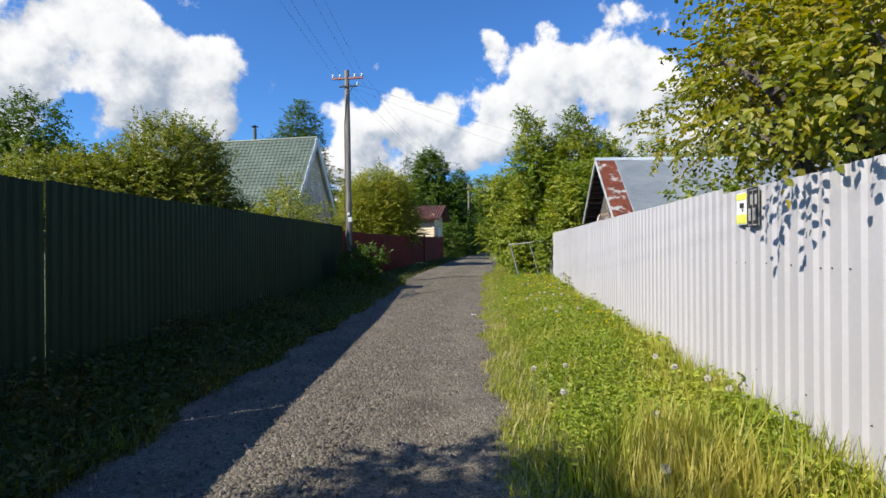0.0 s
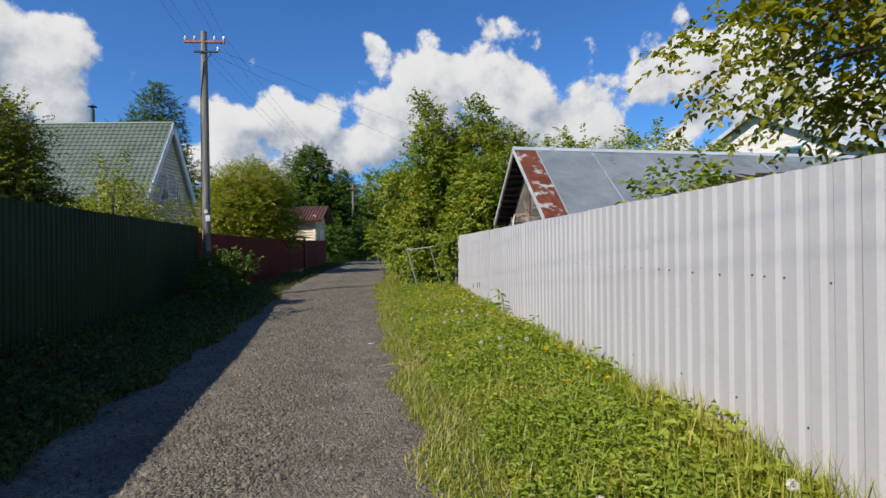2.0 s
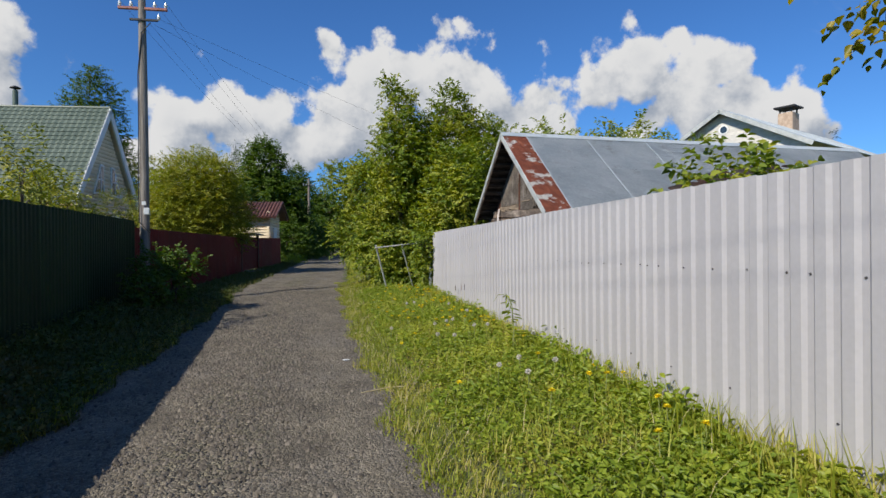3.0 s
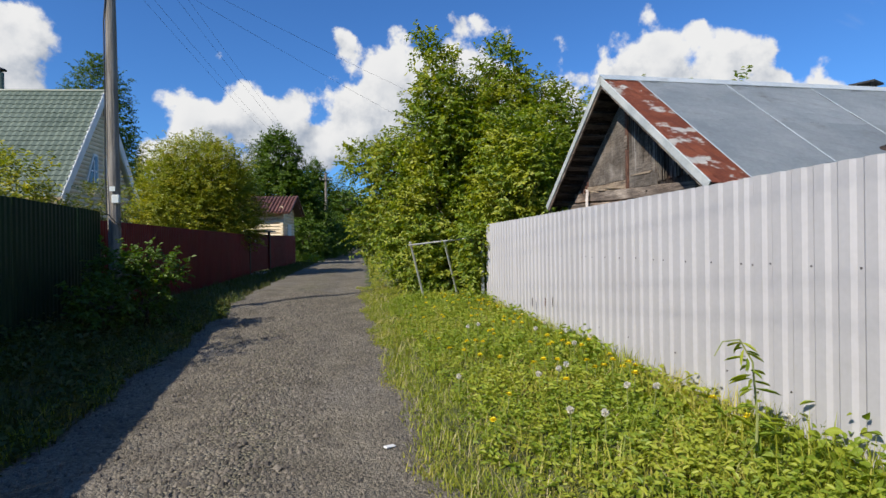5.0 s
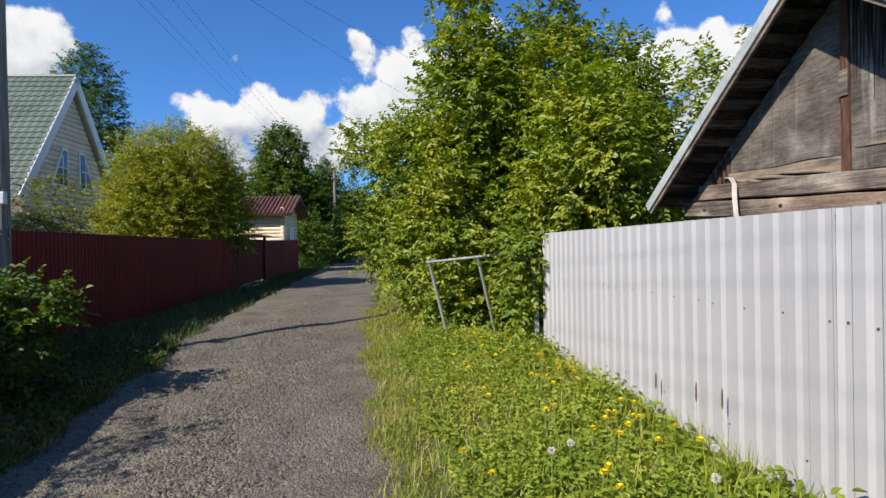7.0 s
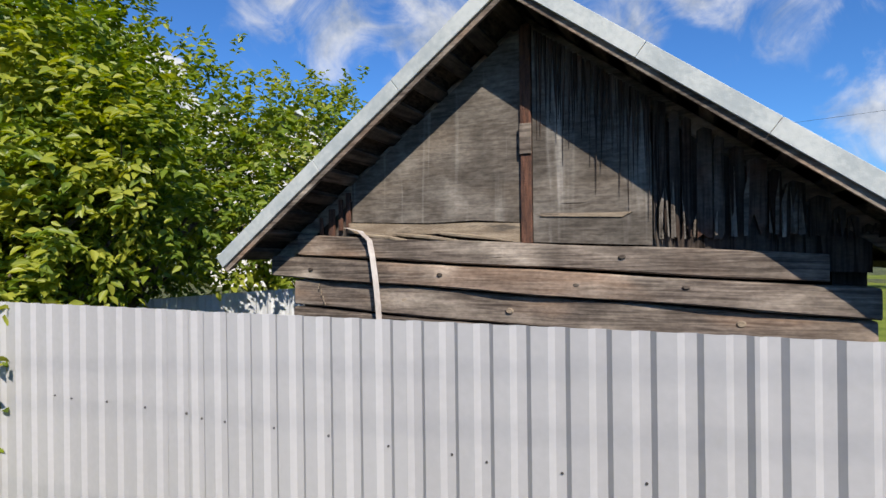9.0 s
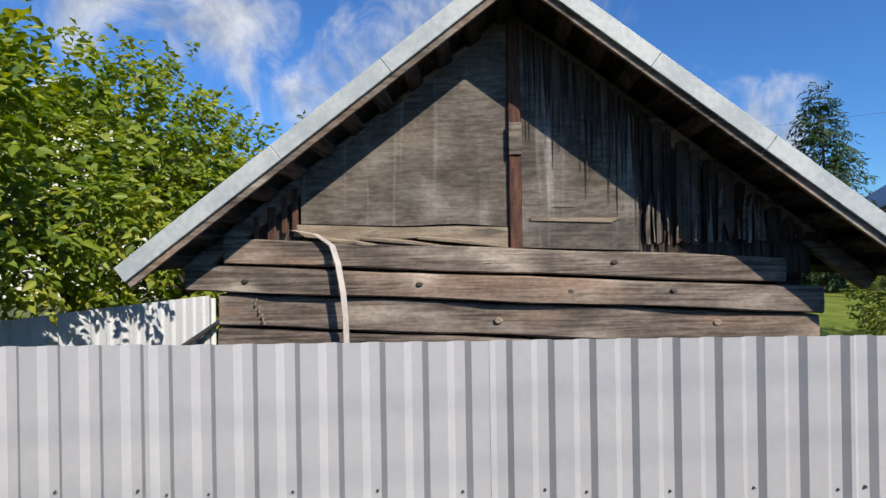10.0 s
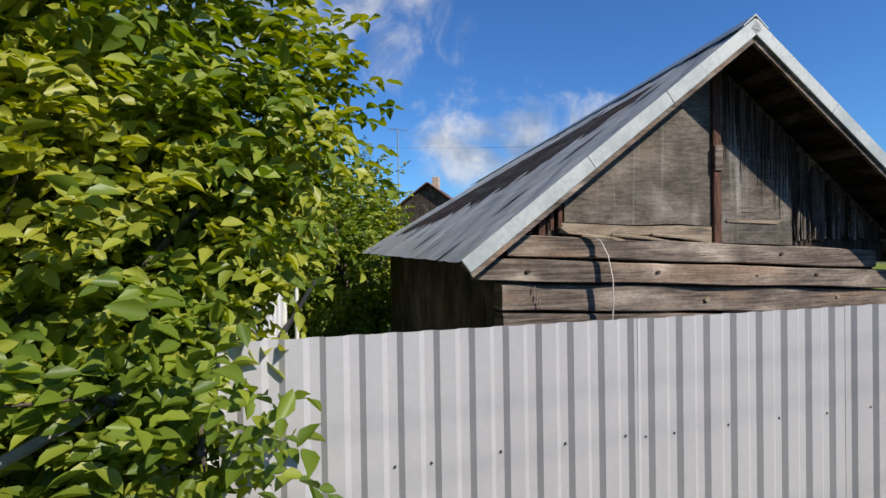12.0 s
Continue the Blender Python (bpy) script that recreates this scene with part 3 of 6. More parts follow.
def ripple(x, y):
    return 0.35 * np.sin(0.31 * x + 1.3 * np.sin(0.23 * y)) + 0.35 * np.sin(0.43 * y + 0.9 * np.sin(0.29 * x)) + 0.3 * np.sin(1.1 * x + 0.7 * y)


def edges(y):
    w = 0.07 * np.sin(1.9 * y) + 0.06 * np.sin(4.3 * y + 1)
    return np.interp(y, LANE_Y, LANE_L) + w, np.interp(y, LANE_Y, LANE_R) + 0.07 * np.sin(2.3 * y + 2) + 0.05 * np.sin(5.1 * y)


def ground_z(x, y):
    l, r = edges(y)
    base = np.interp(y, RISE_Y, RISE_Z)
    right = 0.24 * smooth(r, r + 1.5, x)
    left = np.interp(y, [17, 24], [0.30, 0.06]) * smooth(-l, -l + 1.4, -x)
    return base + right + left + 0.025 * ripple(x * 2, y * 2) * np.clip(smooth(r, r + 0.5, x) + smooth(-l, -l + 0.5, -x), 0, 1)


def lane_z(x, y):
    l, r = edges(y)
    s = np.clip((x - l) / (r - l), 0, 1)
    crown = 0.03 * np.sin(np.pi * s) - 0.022 * (np.exp(-((s - 0.28) / 0.1) ** 2) + np.exp(-((s - 0.75) / 0.1) ** 2))
    return np.interp(y, RISE_Y, RISE_Z) + 0.008 + crown


def grid_mesh(name, xs, ys, zf, material):
    X, Y = np.meshgrid(xs, ys)
    v = np.stack([X, Y, zf(X, Y)], -1).reshape(-1, 3)
    n, m = len(xs), len(ys)
    i = (np.arange(m - 1)[:, None] * n + np.arange(n - 1)[None]).ravel()
    return quick_mesh(name, v, np.stack([i, i + 1, i + n + 1, i + n], 1), material, True, 4)


far = np.array([-900, -500, -250, -140, -80, -50, -34, -24, -17, -12])
xs = np.concatenate([far, np.arange(-9, 11, 0.22), -far[::-1] + 1])
ys = np.concatenate([[-900, -400, -200, -100, -60, -40, -25, -15, -8], np.arange(-4, 34, 0.3), np.arange(34, 80, 1.2), [90, 110, 140, 200, 320, 500, 900]])


def soil_z(x, y):
    l, r = edges(y)
    inside = np.minimum(smooth(l, l + 0.25, x), smooth(-r, -r + 0.25, -x))
    return ground_z(x, y) - 0.05 * inside


tagged(new("ground", grid_mesh("ground", xs, ys, soil_z, M["soil"])), "uneven earth and turf beside a gravel lane", "ground", kind="structure")
lane_ys = np.concatenate([np.arange(-8, 30, 0.08), np.arange(30, 80, 0.5), np.arange(80, 200, 5)])
S, Y = np.meshgrid(np.linspace(0, 1, 46), lane_ys)
L, R = edges(Y)
X = L - 0.06 + (R - L + 0.12) * S
Z = lane_z(X, Y) + 0.006 * np.sin(9 * X + 3 * np.sin(4 * Y)) * np.sin(7 * Y) - 0.03 * (np.abs(S - 0.5) > 0.49)
rr = np.random.default_rng(3)
Z += rr.normal(size=Z.shape) * 0.0035 * (Y < 30)
i = (np.arange(len(lane_ys) - 1)[:, None] * 46 + np.arange(45)[None]).ravel()
lane_mesh = quick_mesh("road", np.stack([X, Y, Z], -1).reshape(-1, 3), np.stack([i, i + 1, i + 47, i + 46], 1), M["gravel"], True, 4)
lane_mesh.attributes.new("across", "FLOAT", "POINT").data.foreach_set("value", S.astype(np.float32).ravel())
tagged(new("road", lane_mesh), "grey crushed gravel lane with worn wheel tracks", "road", kind="structure")

lawn_xs, lawn_ys = np.arange(5.2, 46, 1.2), np.arange(-32, 20.4, 1.2)
tagged(new("lawn", grid_mesh("lawn", lawn_xs, lawn_ys, lambda x, y: ground_z(x, y) + 0.02 + 0.02 * ripple(x, y), M["lawn"])), "sunlit mown lawn with a bare earth bed", "lawn", kind="structure")

# loose stones on the lane
n = 46000
y = 0.5 + 24 * rr.random(n) ** 1.25
l, r = edges(y)
s = np.where(rr.random(n) < 0.6, np.clip(0.49 + 0.13 * rr.normal(size=n), 0, 1), rr.random(n))
x = l + (r - l) * s
size = 0.006 + 0.020 * rr.random(n) ** 2.2
c = np.stack([x, y, lane_z(x, y) + size * 0.4], 1)
oct_v = np.array([(1, 0, -0.5), (0, 1, -0.5), (-1, 0, -0.5), (0, -1, -0.5), (0, 0, 0.7)], float)
v = c[:, None] + oct_v[None] * (size[:, None] * (0.7 + 0.6 * rr.random((n, 3))))[:, None] + rr.normal(size=(n, 5, 3)) * (size * 0.22)[:, None, None]
f = np.array([(0, 1, 4), (1, 2, 4), (2, 3, 4), (3, 0, 4)])
tagged(new("gravel_stones", quick_mesh("gravel_stones", v.reshape(-1, 3), (np.arange(n)[:, None, None] * 5 + f[None]).reshape(-1, 3), M["stone"], flat_size=3)),
       "loose grey crushed stones on the lane", "gravel", kind="stuff")

# ---- corrugated fences ----


def ribbed(width, height, pitch, crest, side, groove, deep, material, name="sheet", less=0.0):
    """A profiled steel sheet standing on y = 0..width, proud towards -x, with thickness; the last rib may be narrow."""
    pts = []
    k = 0
    while k * pitch < width - 1e-6:
        o = k * pitch - (less if k else 0.0)
        if k == 0:
            pts += [(0, 0.0), (0, crest - less), (deep, crest - less + side), (deep, crest - less + side + groove)]
            k = 1
            continue
        pts += [(0, o), (0, o + crest), (deep, o + crest + side), (deep, o + crest + side + groove)]
        k += 1
    pts.append((0, k * pitch - less))
    v, f = [], []
    for dx in (0.0, 0.003):
        for z in (0.0, height * 0.5, height):
            v += [(x + dx, y, z) for x, y in pts]
    n = len(pts)
    for s in (0, 3 * n):
        for j in range(2):
            for i in range(n - 1):
                q = (s + j * n + i, s + j * n + i + 1, s + (j + 1) * n + i + 1, s + (j + 1) * n + i)
                f.append(q if s else q[::-1])
    for i in range(n - 1):
        f.append((2 * n + i, 2 * n + i + 1, 5 * n + i + 1, 5 * n + i))
        f.append((i + 1, i, 3 * n + i, 3 * n + i + 1))
    for j in range(2):
        f.append((j * n, (j + 1) * n, (j + 4) * n, (j + 3) * n))
        f.append((j * n + n - 1, (j + 3) * n + n - 1, (j + 4) * n + n - 1, (j + 1) * n + n - 1))
    return quick_mesh(name, v, f, material)


U = Vector((0.0995, 0.995, 0))
TURN_DEG = -math.degrees(math.atan2(0.0995, 0.995))
PITCH = 0.157

grey = thing("corrugated_fence", "light grey profiled steel sheet fence along the lane", "fence", pose(3.826, 18.8175, 0, 0, 0, TURN_DEG))
RIB = (0.165, 0.0725, 0.024, 0.042, 0.019)
screw = bmesh.new()
bmesh.ops.create_cone(screw, cap_ends=True, segments=6, radius1=0.008, radius2=0.005, depth=0.008, matrix=Matrix.Rotation(radians(-90), 4, "Y"))
screw = bm_mesh("screw", screw, M["screw"])
rg = random.Random(5)
# sheets from the far end: first rib, pitch, ribs; every second joint hides most of a rib
sheets = [(-1.932, 0.167, 12), (-3.231, 0.169, 8), (-4.70, 0.1635, 9)]
while sheets[-1][0] > -23:
    odd = len(sheets) % 2
    sheets.append((sheets[-1][0] - (0.109 if odd else 0.155) - 0.165 * (7 if odd else 8), 0.165, 8 if odd else 9))
for k, ((first, pitch, ribs), nxt) in enumerate(zip(sheets, sheets[1:])):
    y0 = nxt[0] - 0.0845 + nxt[1] * nxt[2]
    less = 0.0845 - (first - y0)
    top = 2.072 - 0.010 * rg.random() - (0.04 if k > 9 else 0)
    dx = 0.0015 * (k % 2)
    side = (pitch - RIB[1] - RIB[3]) * 0.48
    part("sheet", ribbed(ribs * pitch, 1.90, pitch, RIB[1], side, RIB[3], RIB[4], M["grey_sheet"], less=less), parent=grey, m=pose(dx, y0, top - 1.9, 0, rg.uniform(-0.1, 0.1), rg.uniform(-0.05, 0.05)))
    for j, z in ((0, 1.472), (2, 1.474), (4, 1.472), (6, 1.474), (7, 1.47), (1, 0.66), (5, 0.66)):
        part("screw", screw, parent=grey, m=pose(dx + RIB[4] - 0.003, first + j * pitch + 0.03, z - 0.003 * k + rg.uniform(-0.008, 0.008)))
for z in (1.46, 0.66):
    part("rail", boxed(0.032, 0.072, -24 * 7 * PITCH, 0, z - 0.02, z + 0.02), M["steel"], grey)
bm = bmesh.new()
tube(bm, [(0, 0, 0), (0, 0, 1.86)], 0.028, 10)
post_mesh = bm_mesh("fence_post", bm, M["steel"])
for k in range(0, 24, 2):
    part("fence_post", post_mesh, parent=grey, m=pose(0.10, -k * 7 * PITCH - 0.12, 0.1))

green = thing("corrugated_fence", "dark green profiled steel sheet fence in shade", "fence", pose(-3.88, 20.85, 0, 0, 0, 180))
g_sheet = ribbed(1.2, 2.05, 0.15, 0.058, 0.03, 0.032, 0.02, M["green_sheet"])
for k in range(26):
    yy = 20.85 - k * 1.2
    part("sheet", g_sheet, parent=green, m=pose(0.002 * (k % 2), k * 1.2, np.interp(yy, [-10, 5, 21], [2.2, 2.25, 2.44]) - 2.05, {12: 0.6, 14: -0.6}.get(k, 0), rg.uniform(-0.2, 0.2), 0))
for z in (0.75, 1.75):
    part("rail", boxed(0.026, 0.066, 0, 30.5, z - 0.02, z + 0.02), M["steel"], green)
for k in range(0, 26, 2):
    part("fence_post", boxed(0.07, 0.13, k * 1.2 + 0.2, k * 1.2 + 0.26, 0.1, 2.0), M["steel"], green)

RED_A, RED_B = Vector((-3.9, 21.3, 0)), Vector((0.02, 45.0, 0))
red_dir = (RED_B - RED_A).normalized()
red_turn = math.degrees(math.atan2(-red_dir.x, red_dir.y))
red = thing("corrugated_fence", "dark red profiled steel sheet fence with a gate", "fence", pose(RED_A.x, RED_A.y, 0, 0, 0, red_turn + 180))
r_sheet = ribbed(1.15, 2.15, 0.115, 0.045, 0.02, 0.03, 0.015, M["red_sheet"])
LONG = (RED_B - RED_A).length
GATE = (12.2, 16.3)
k = -1
while k * 1.15 < LONG - 0.6:
    s = k * 1.15
    k += 1
    if GATE[0] - 0.6 < s < GATE[1] - 0.8:
        continue
    part("sheet", r_sheet, parent=red, m=pose(0.003 * (k % 2), -s - 1.15, np.interp(s, [0, 12, 24], [0.12, 0.12, 0.35])))
red_gate = part("gate", ribbed(GATE[1] - GATE[0], 1.75, 0.115, 0.045, 0.02, 0.03, 0.015, M["red_sheet"], "gate"), parent=red, m=pose(0.05, -GATE[1], 0.62))
for s in GATE:
    part("gate_post", boxed(-0.02, 0.1, -s - 0.05, -s + 0.05, 0.3, 2.5, 0.01), M["black"], red)
part("number_plate", boxed(-0.03, -0.018, -13.2, -13.0, 1.95, 2.2), M["plastic"], red, "small white house number plate")
part("gate_canopy", boxed(-0.25, 0.75, -16.6, -14.4, 2.50, 2.56, 0.01), M["plinth"], red, "grey board canopy over the gate")
part("sill", boxed(-0.45, 0.1, -16.2, -12.3, 0.40, 0.56, 0.02), M["plinth"], red, "pale concrete sill under the gate")

# ---- log shed ----
shed = thing("log_shed", "old weathered timber shed with a tin gable roof", "shed", pose(4.68, 15.15, 0, 0, 0, TURN_DEG))
SL = 0.755
FRONT, RIDGE = -0.38, 4.04
HALVES = {1: 2.25, -1: 2.40}
BACK_L, BACK_R = 4.6, 7.9


def log(y0, y1, z0, z1, seed, x0=-0.005, depth=0.16, tilt=0.05):
    rn = random.Random(seed)
    bm = bmesh.new()
    n = 22
    prof = [(0.0, 0.06), (-0.02, 0.5), (0.0, 0.94), (0.10, 1.0), (1, 1.0), (1, 0.0), (0.10, 0.0)]
    rings = []
    for i in range(n + 1):
        y = y0 + (y1 - y0) * i / n
        bow = 0.010 * math.sin(i * 0.9 + seed) + rn.uniform(-0.003, 0.003)
        ring = []
        for a, b in prof:
            dz = 0.0035 * math.sin(i * 0.7 + seed * 2 + (3 if b > 0.5 else 0)) + rn.uniform(-0.0025, 0.0025)
            ring.append(bm.verts.new((x0 + a * depth + (bow if a < 0.5 else 0), y, z0 + b * (z1 - z0) + tilt * y + dz)))
        rings.append(ring)
    k = len(prof)
    for a, b in zip(rings, rings[1:]):
        for j in range(k):
            bm.faces.new((a[j], a[(j + 1) % k], b[(j + 1) % k], b[j]))
    bm.faces.new(rings[0][::-1])
    bm.faces.new(rings[-1])
    return bm


rows = [(-1.64, 1.80, 2.270, 2.425, -0.03), (-1.86, 2.03, 2.095, 2.252, -0.045), (-1.85, 1.84, 1.880, 2.078, 0.0), (-1.85, 1.84, 1.675, 1.862, -0.01), (-1.85, 1.84, 1.48, 1.66, 0.0)]
rows += [(-1.85, 1.84, 0.15 + 0.19 * i, 0.33 + 0.19 * i, 0.0) for i in range(7)]
for i, (a, b, z0, z1, x0) in enumerate(rows):
    part("log", log(a, b, z0, z1, i + 1, x0), M["beam"], shed)
for y, z in ((0.11, 1.98), (0.88, 2.03), (-1.23, 1.95)):
    bm = bmesh.new()
    bmesh.ops.create_cone(bm, cap_ends=True, segments=12, radius1=0.021, radius2=0.015, depth=0.01, matrix=Matrix.Translation((-0.006, y, z)) @ Matrix.Diagonal((1, 1.35, 1, 1)) @ Matrix.Rotation(radians(-90), 4, "Y"))
    part("knot", bm, M["freshwood"], shed, "pale round knot")


for y, z, x in ((0.59, 2.215, -0.052), (1.66, 2.25, -0.052), (-0.33, 2.16, -0.052), (-0.95, 2.155, -0.052), (-0.6, 2.33, -0.037)):
    bm = bmesh.new()
    bmesh.ops.create_cone(bm, cap_ends=True, segments=12, radius1=0.015, radius2=0.010, depth=0.008, matrix=Matrix.Translation((x, y, z)) @ Matrix.Diagonal((1, 1.5, 0.9, 1)) @ Matrix.Rotation(radians(-90), 4, "Y"))
    part("knot", bm, M["batten"], shed, "dark oval knot")
# a jagged resin-filled check across the third log
for j in range(7):
    z = 1.90 + 0.024 * j
    part("split_strip", boxed(-0.028, -0.018, 1.545 + 0.010 * j + 0.012 * math.sin(3 * j), 1.553 + 0.010 * j + 0.012 * math.sin(3 * j), z + 0.078, z + 0.098, 0.002), M["freshwood"], shed)


def rake_z(y, x=0.0):
    return RIDGE - 0.17 - SL * abs(y)


# gable: plywood sheets, a post in the middle, splintered boards
def panel(pts, x, thick, seed=0):
    bm = bmesh.new()
    prism(bm, pts, "x", x, x + thick)
    return bm


part("plywood_sheet", panel([(0.03, 2.56), (0.03, 3.80), (0.12, rake_z(0.12)), (1.22, rake_z(1.22)), (1.33, 2.88), (1.33, 2.60), (0.7, 2.575), (0.35, 2.585)], 0.03, 0.012), M["plywood"], shed, "grey weathered plywood sheet")
part("plywood_sheet", panel([(0.04, 2.43), (0.04, 2.556), (0.35, 2.57), (0.7, 2.565), (1.36, 2.595), (1.38, 2.52), (1.0, 2.49), (0.6, 2.50), (0.3, 2.46)], 0.02, 0.01), M["freshwood"], shed, "peeling pale plywood strip")
part("plywood_sheet", panel([(-0.77, 2.40), (-0.77, 3.0), (-0.70, rake_z(-0.70)), (-0.05, rake_z(-0.05)), (-0.05, 2.43), (-0.4, 2.415)], 0.022, 0.012), M["plywood"], shed, "splintered grey plywood sheet")
part("split_strip", panel([(-0.60, 2.575), (-0.1, 2.595), (-0.10, 2.615), (-0.45, 2.605), (-0.66, 2.605)], 0.012, 0.012), M["freshwood"], shed, "pale torn wood strip")
part("centre_post", boxed(0.0, 0.06, -0.045, 0.028, 2.42, 3.85, 0.006), M["rustwood"], shed, "red-brown centre post")
part("block", boxed(-0.015, 0.0, -0.05, 0.03, 3.0, 3.2, 0.004), M["beam"], shed)
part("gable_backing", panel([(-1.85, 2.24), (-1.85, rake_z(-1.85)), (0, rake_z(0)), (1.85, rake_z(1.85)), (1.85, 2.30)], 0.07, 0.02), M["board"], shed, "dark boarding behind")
rn = random.Random(11)
y = -0.78
while y > -1.9:
    w = rn.uniform(0.045, 0.10)
    zt = rake_z(y - w / 2) - 0.01
    z0 = 2.42 + rn.uniform(0, 0.03)
    bm = bmesh.new()
    prism(bm, [(y, z0), (y - w * 0.35, z0 + rn.uniform(-0.0, 0.14)), (y - w * 0.7, z0), (y - w, z0 + rn.uniform(0, 0.09)), (y - w, zt), (y - w * 0.4, zt + 0.02), (y, zt)], "x", 0.03 + rn.uniform(0, 0.02), 0.066)
    part("board", bm, M["board"], shed)
    y -= w + rn.uniform(0.004, 0.03)
for i in range(64):
    a = -0.06 - 0.74 * i / 63 + rn.uniform(-0.008, 0.008)
    h = rake_z(a) - 0.02
    w = rn.uniform(0.006, 0.026)
    drop = 0.30 + 0.25 * rn.random() + (0.3 * rn.random() if i % 3 == 0 else 0.0)
    drop = min(drop, h - 2.5)
    sway = rn.uniform(-0.012, 0.012)
    x = 0.006 + 0.010 * rn.random()
    bm = bmesh.new()
    prism(bm, [(a, h), (a - w, h), (a - w * 0.8 + sway * 0.5, h - drop * 0.5), (a - w * 0.5 + sway, h - drop), (a - w * 0.3 + sway * 0.6, h - drop * 0.6)], "x", x, x + 0.005)
    part("splinter", bm, M["board"], shed)
for i in range(22):
    a = -0.80 - 0.75 * rn.random()
    z0 = 2.43 + 0.03 * rn.random()
    h = min(rn.uniform(0.12, 0.4), rake_z(a) - z0 - 0.05)
    w = rn.uniform(0.008, 0.022)
    bm = bmesh.new()
    prism(bm, [(a, z0), (a - w, z0), (a - w * 0.9 + rn.uniform(-0.03, 0.03), z0 + h), (a - w * 0.1, z0 + h * 0.6)], "x", 0.004, 0.012)
    part("splinter", bm, M["plywood"], shed)
for y0, w, z0, z1 in ((1.35, 0.035, 2.56, 2.85), (1.42, 0.03, 2.54, 2.78), (1.49, 0.05, 2.5, 2.75), (1.60, 0.025, 2.5, 2.66)):
    part("board", boxed(0.02, 0.045, y0, y0 + w, z0, min(z1, rake_z(y0 + w)), 0.003), M["rustwood"], shed)

# a veneer strip curling down over the logs
pts = [(0.0, 1.38, 2.56), (-0.05, 1.22, 2.53), (-0.10, 1.11, 2.46), (-0.13, 1.07, 2.35), (-0.14, 1.04, 2.18), (-0.13, 1.03, 2.02), (-0.11, 1.03, 1.86), (-0.08, 1.03, 1.70)]
bm = bmesh.new()
ring = []
for x, yy, z in pts:
    ring.append([bm.verts.new((x + a, yy + b, z)) for a, b in ((0.016, -0.015), (0.019, -0.012), (-0.013, 0.015), (-0.016, 0.012))])
for a, b in zip(ring, ring[1:]):
    for j in range(4):
        bm.faces.new((a[j], a[(j + 1) % 4], b[(j + 1) % 4], b[j]))
bm.faces.new(ring[0])
bm.faces.new(ring[-1][::-1])
part("hanging_strip", bm, M["paleveneer"], shed, "pale curled veneer strip hanging loose")
for y0, y1 in ((1.2, 0.75), (0.95, 0.4), (0.6, 0.1)):
    bm = bmesh.new()
    tube(bm, [(0.01, y0, 2.5), (-0.03, (y0 + y1) / 2, 2.475), (0.0, y1, 2.44)], [0.012, 0.014, 0.004], 5)
    part("splinter", bm, M["freshwood"], shed)

# roof: battens, tin sheets, edge trim
TH = math.atan(SL)


def slope_matrix(side):
    """Local x along the ridge, y down the slope, z off the roof."""
    s = 1 if side > 0 else -1
    down = Vector((0, s * math.cos(TH), -math.sin(TH)))
    off = Vector((0, s * math.sin(TH), math.cos(TH)))
    m = Matrix.Identity(4)
    for i, c in enumerate((Vector((1, 0, 0)), down, off)):
        for j in range(3):
            m[j][i] = c[j]
    m[0][3], m[1][3], m[2][3] = 0, 0, RIDGE
    return m


def sag(bm, side):
    """The ridge runs askew and sinks towards the back; the eaves stay put."""
    for v in bm.verts:
        u = (v.co.x - FRONT) * max(0.0, 1 - abs(v.co.y) / HALVES[side])
        v.co += Vector((0, -0.085, -0.03)) * u
    return bm


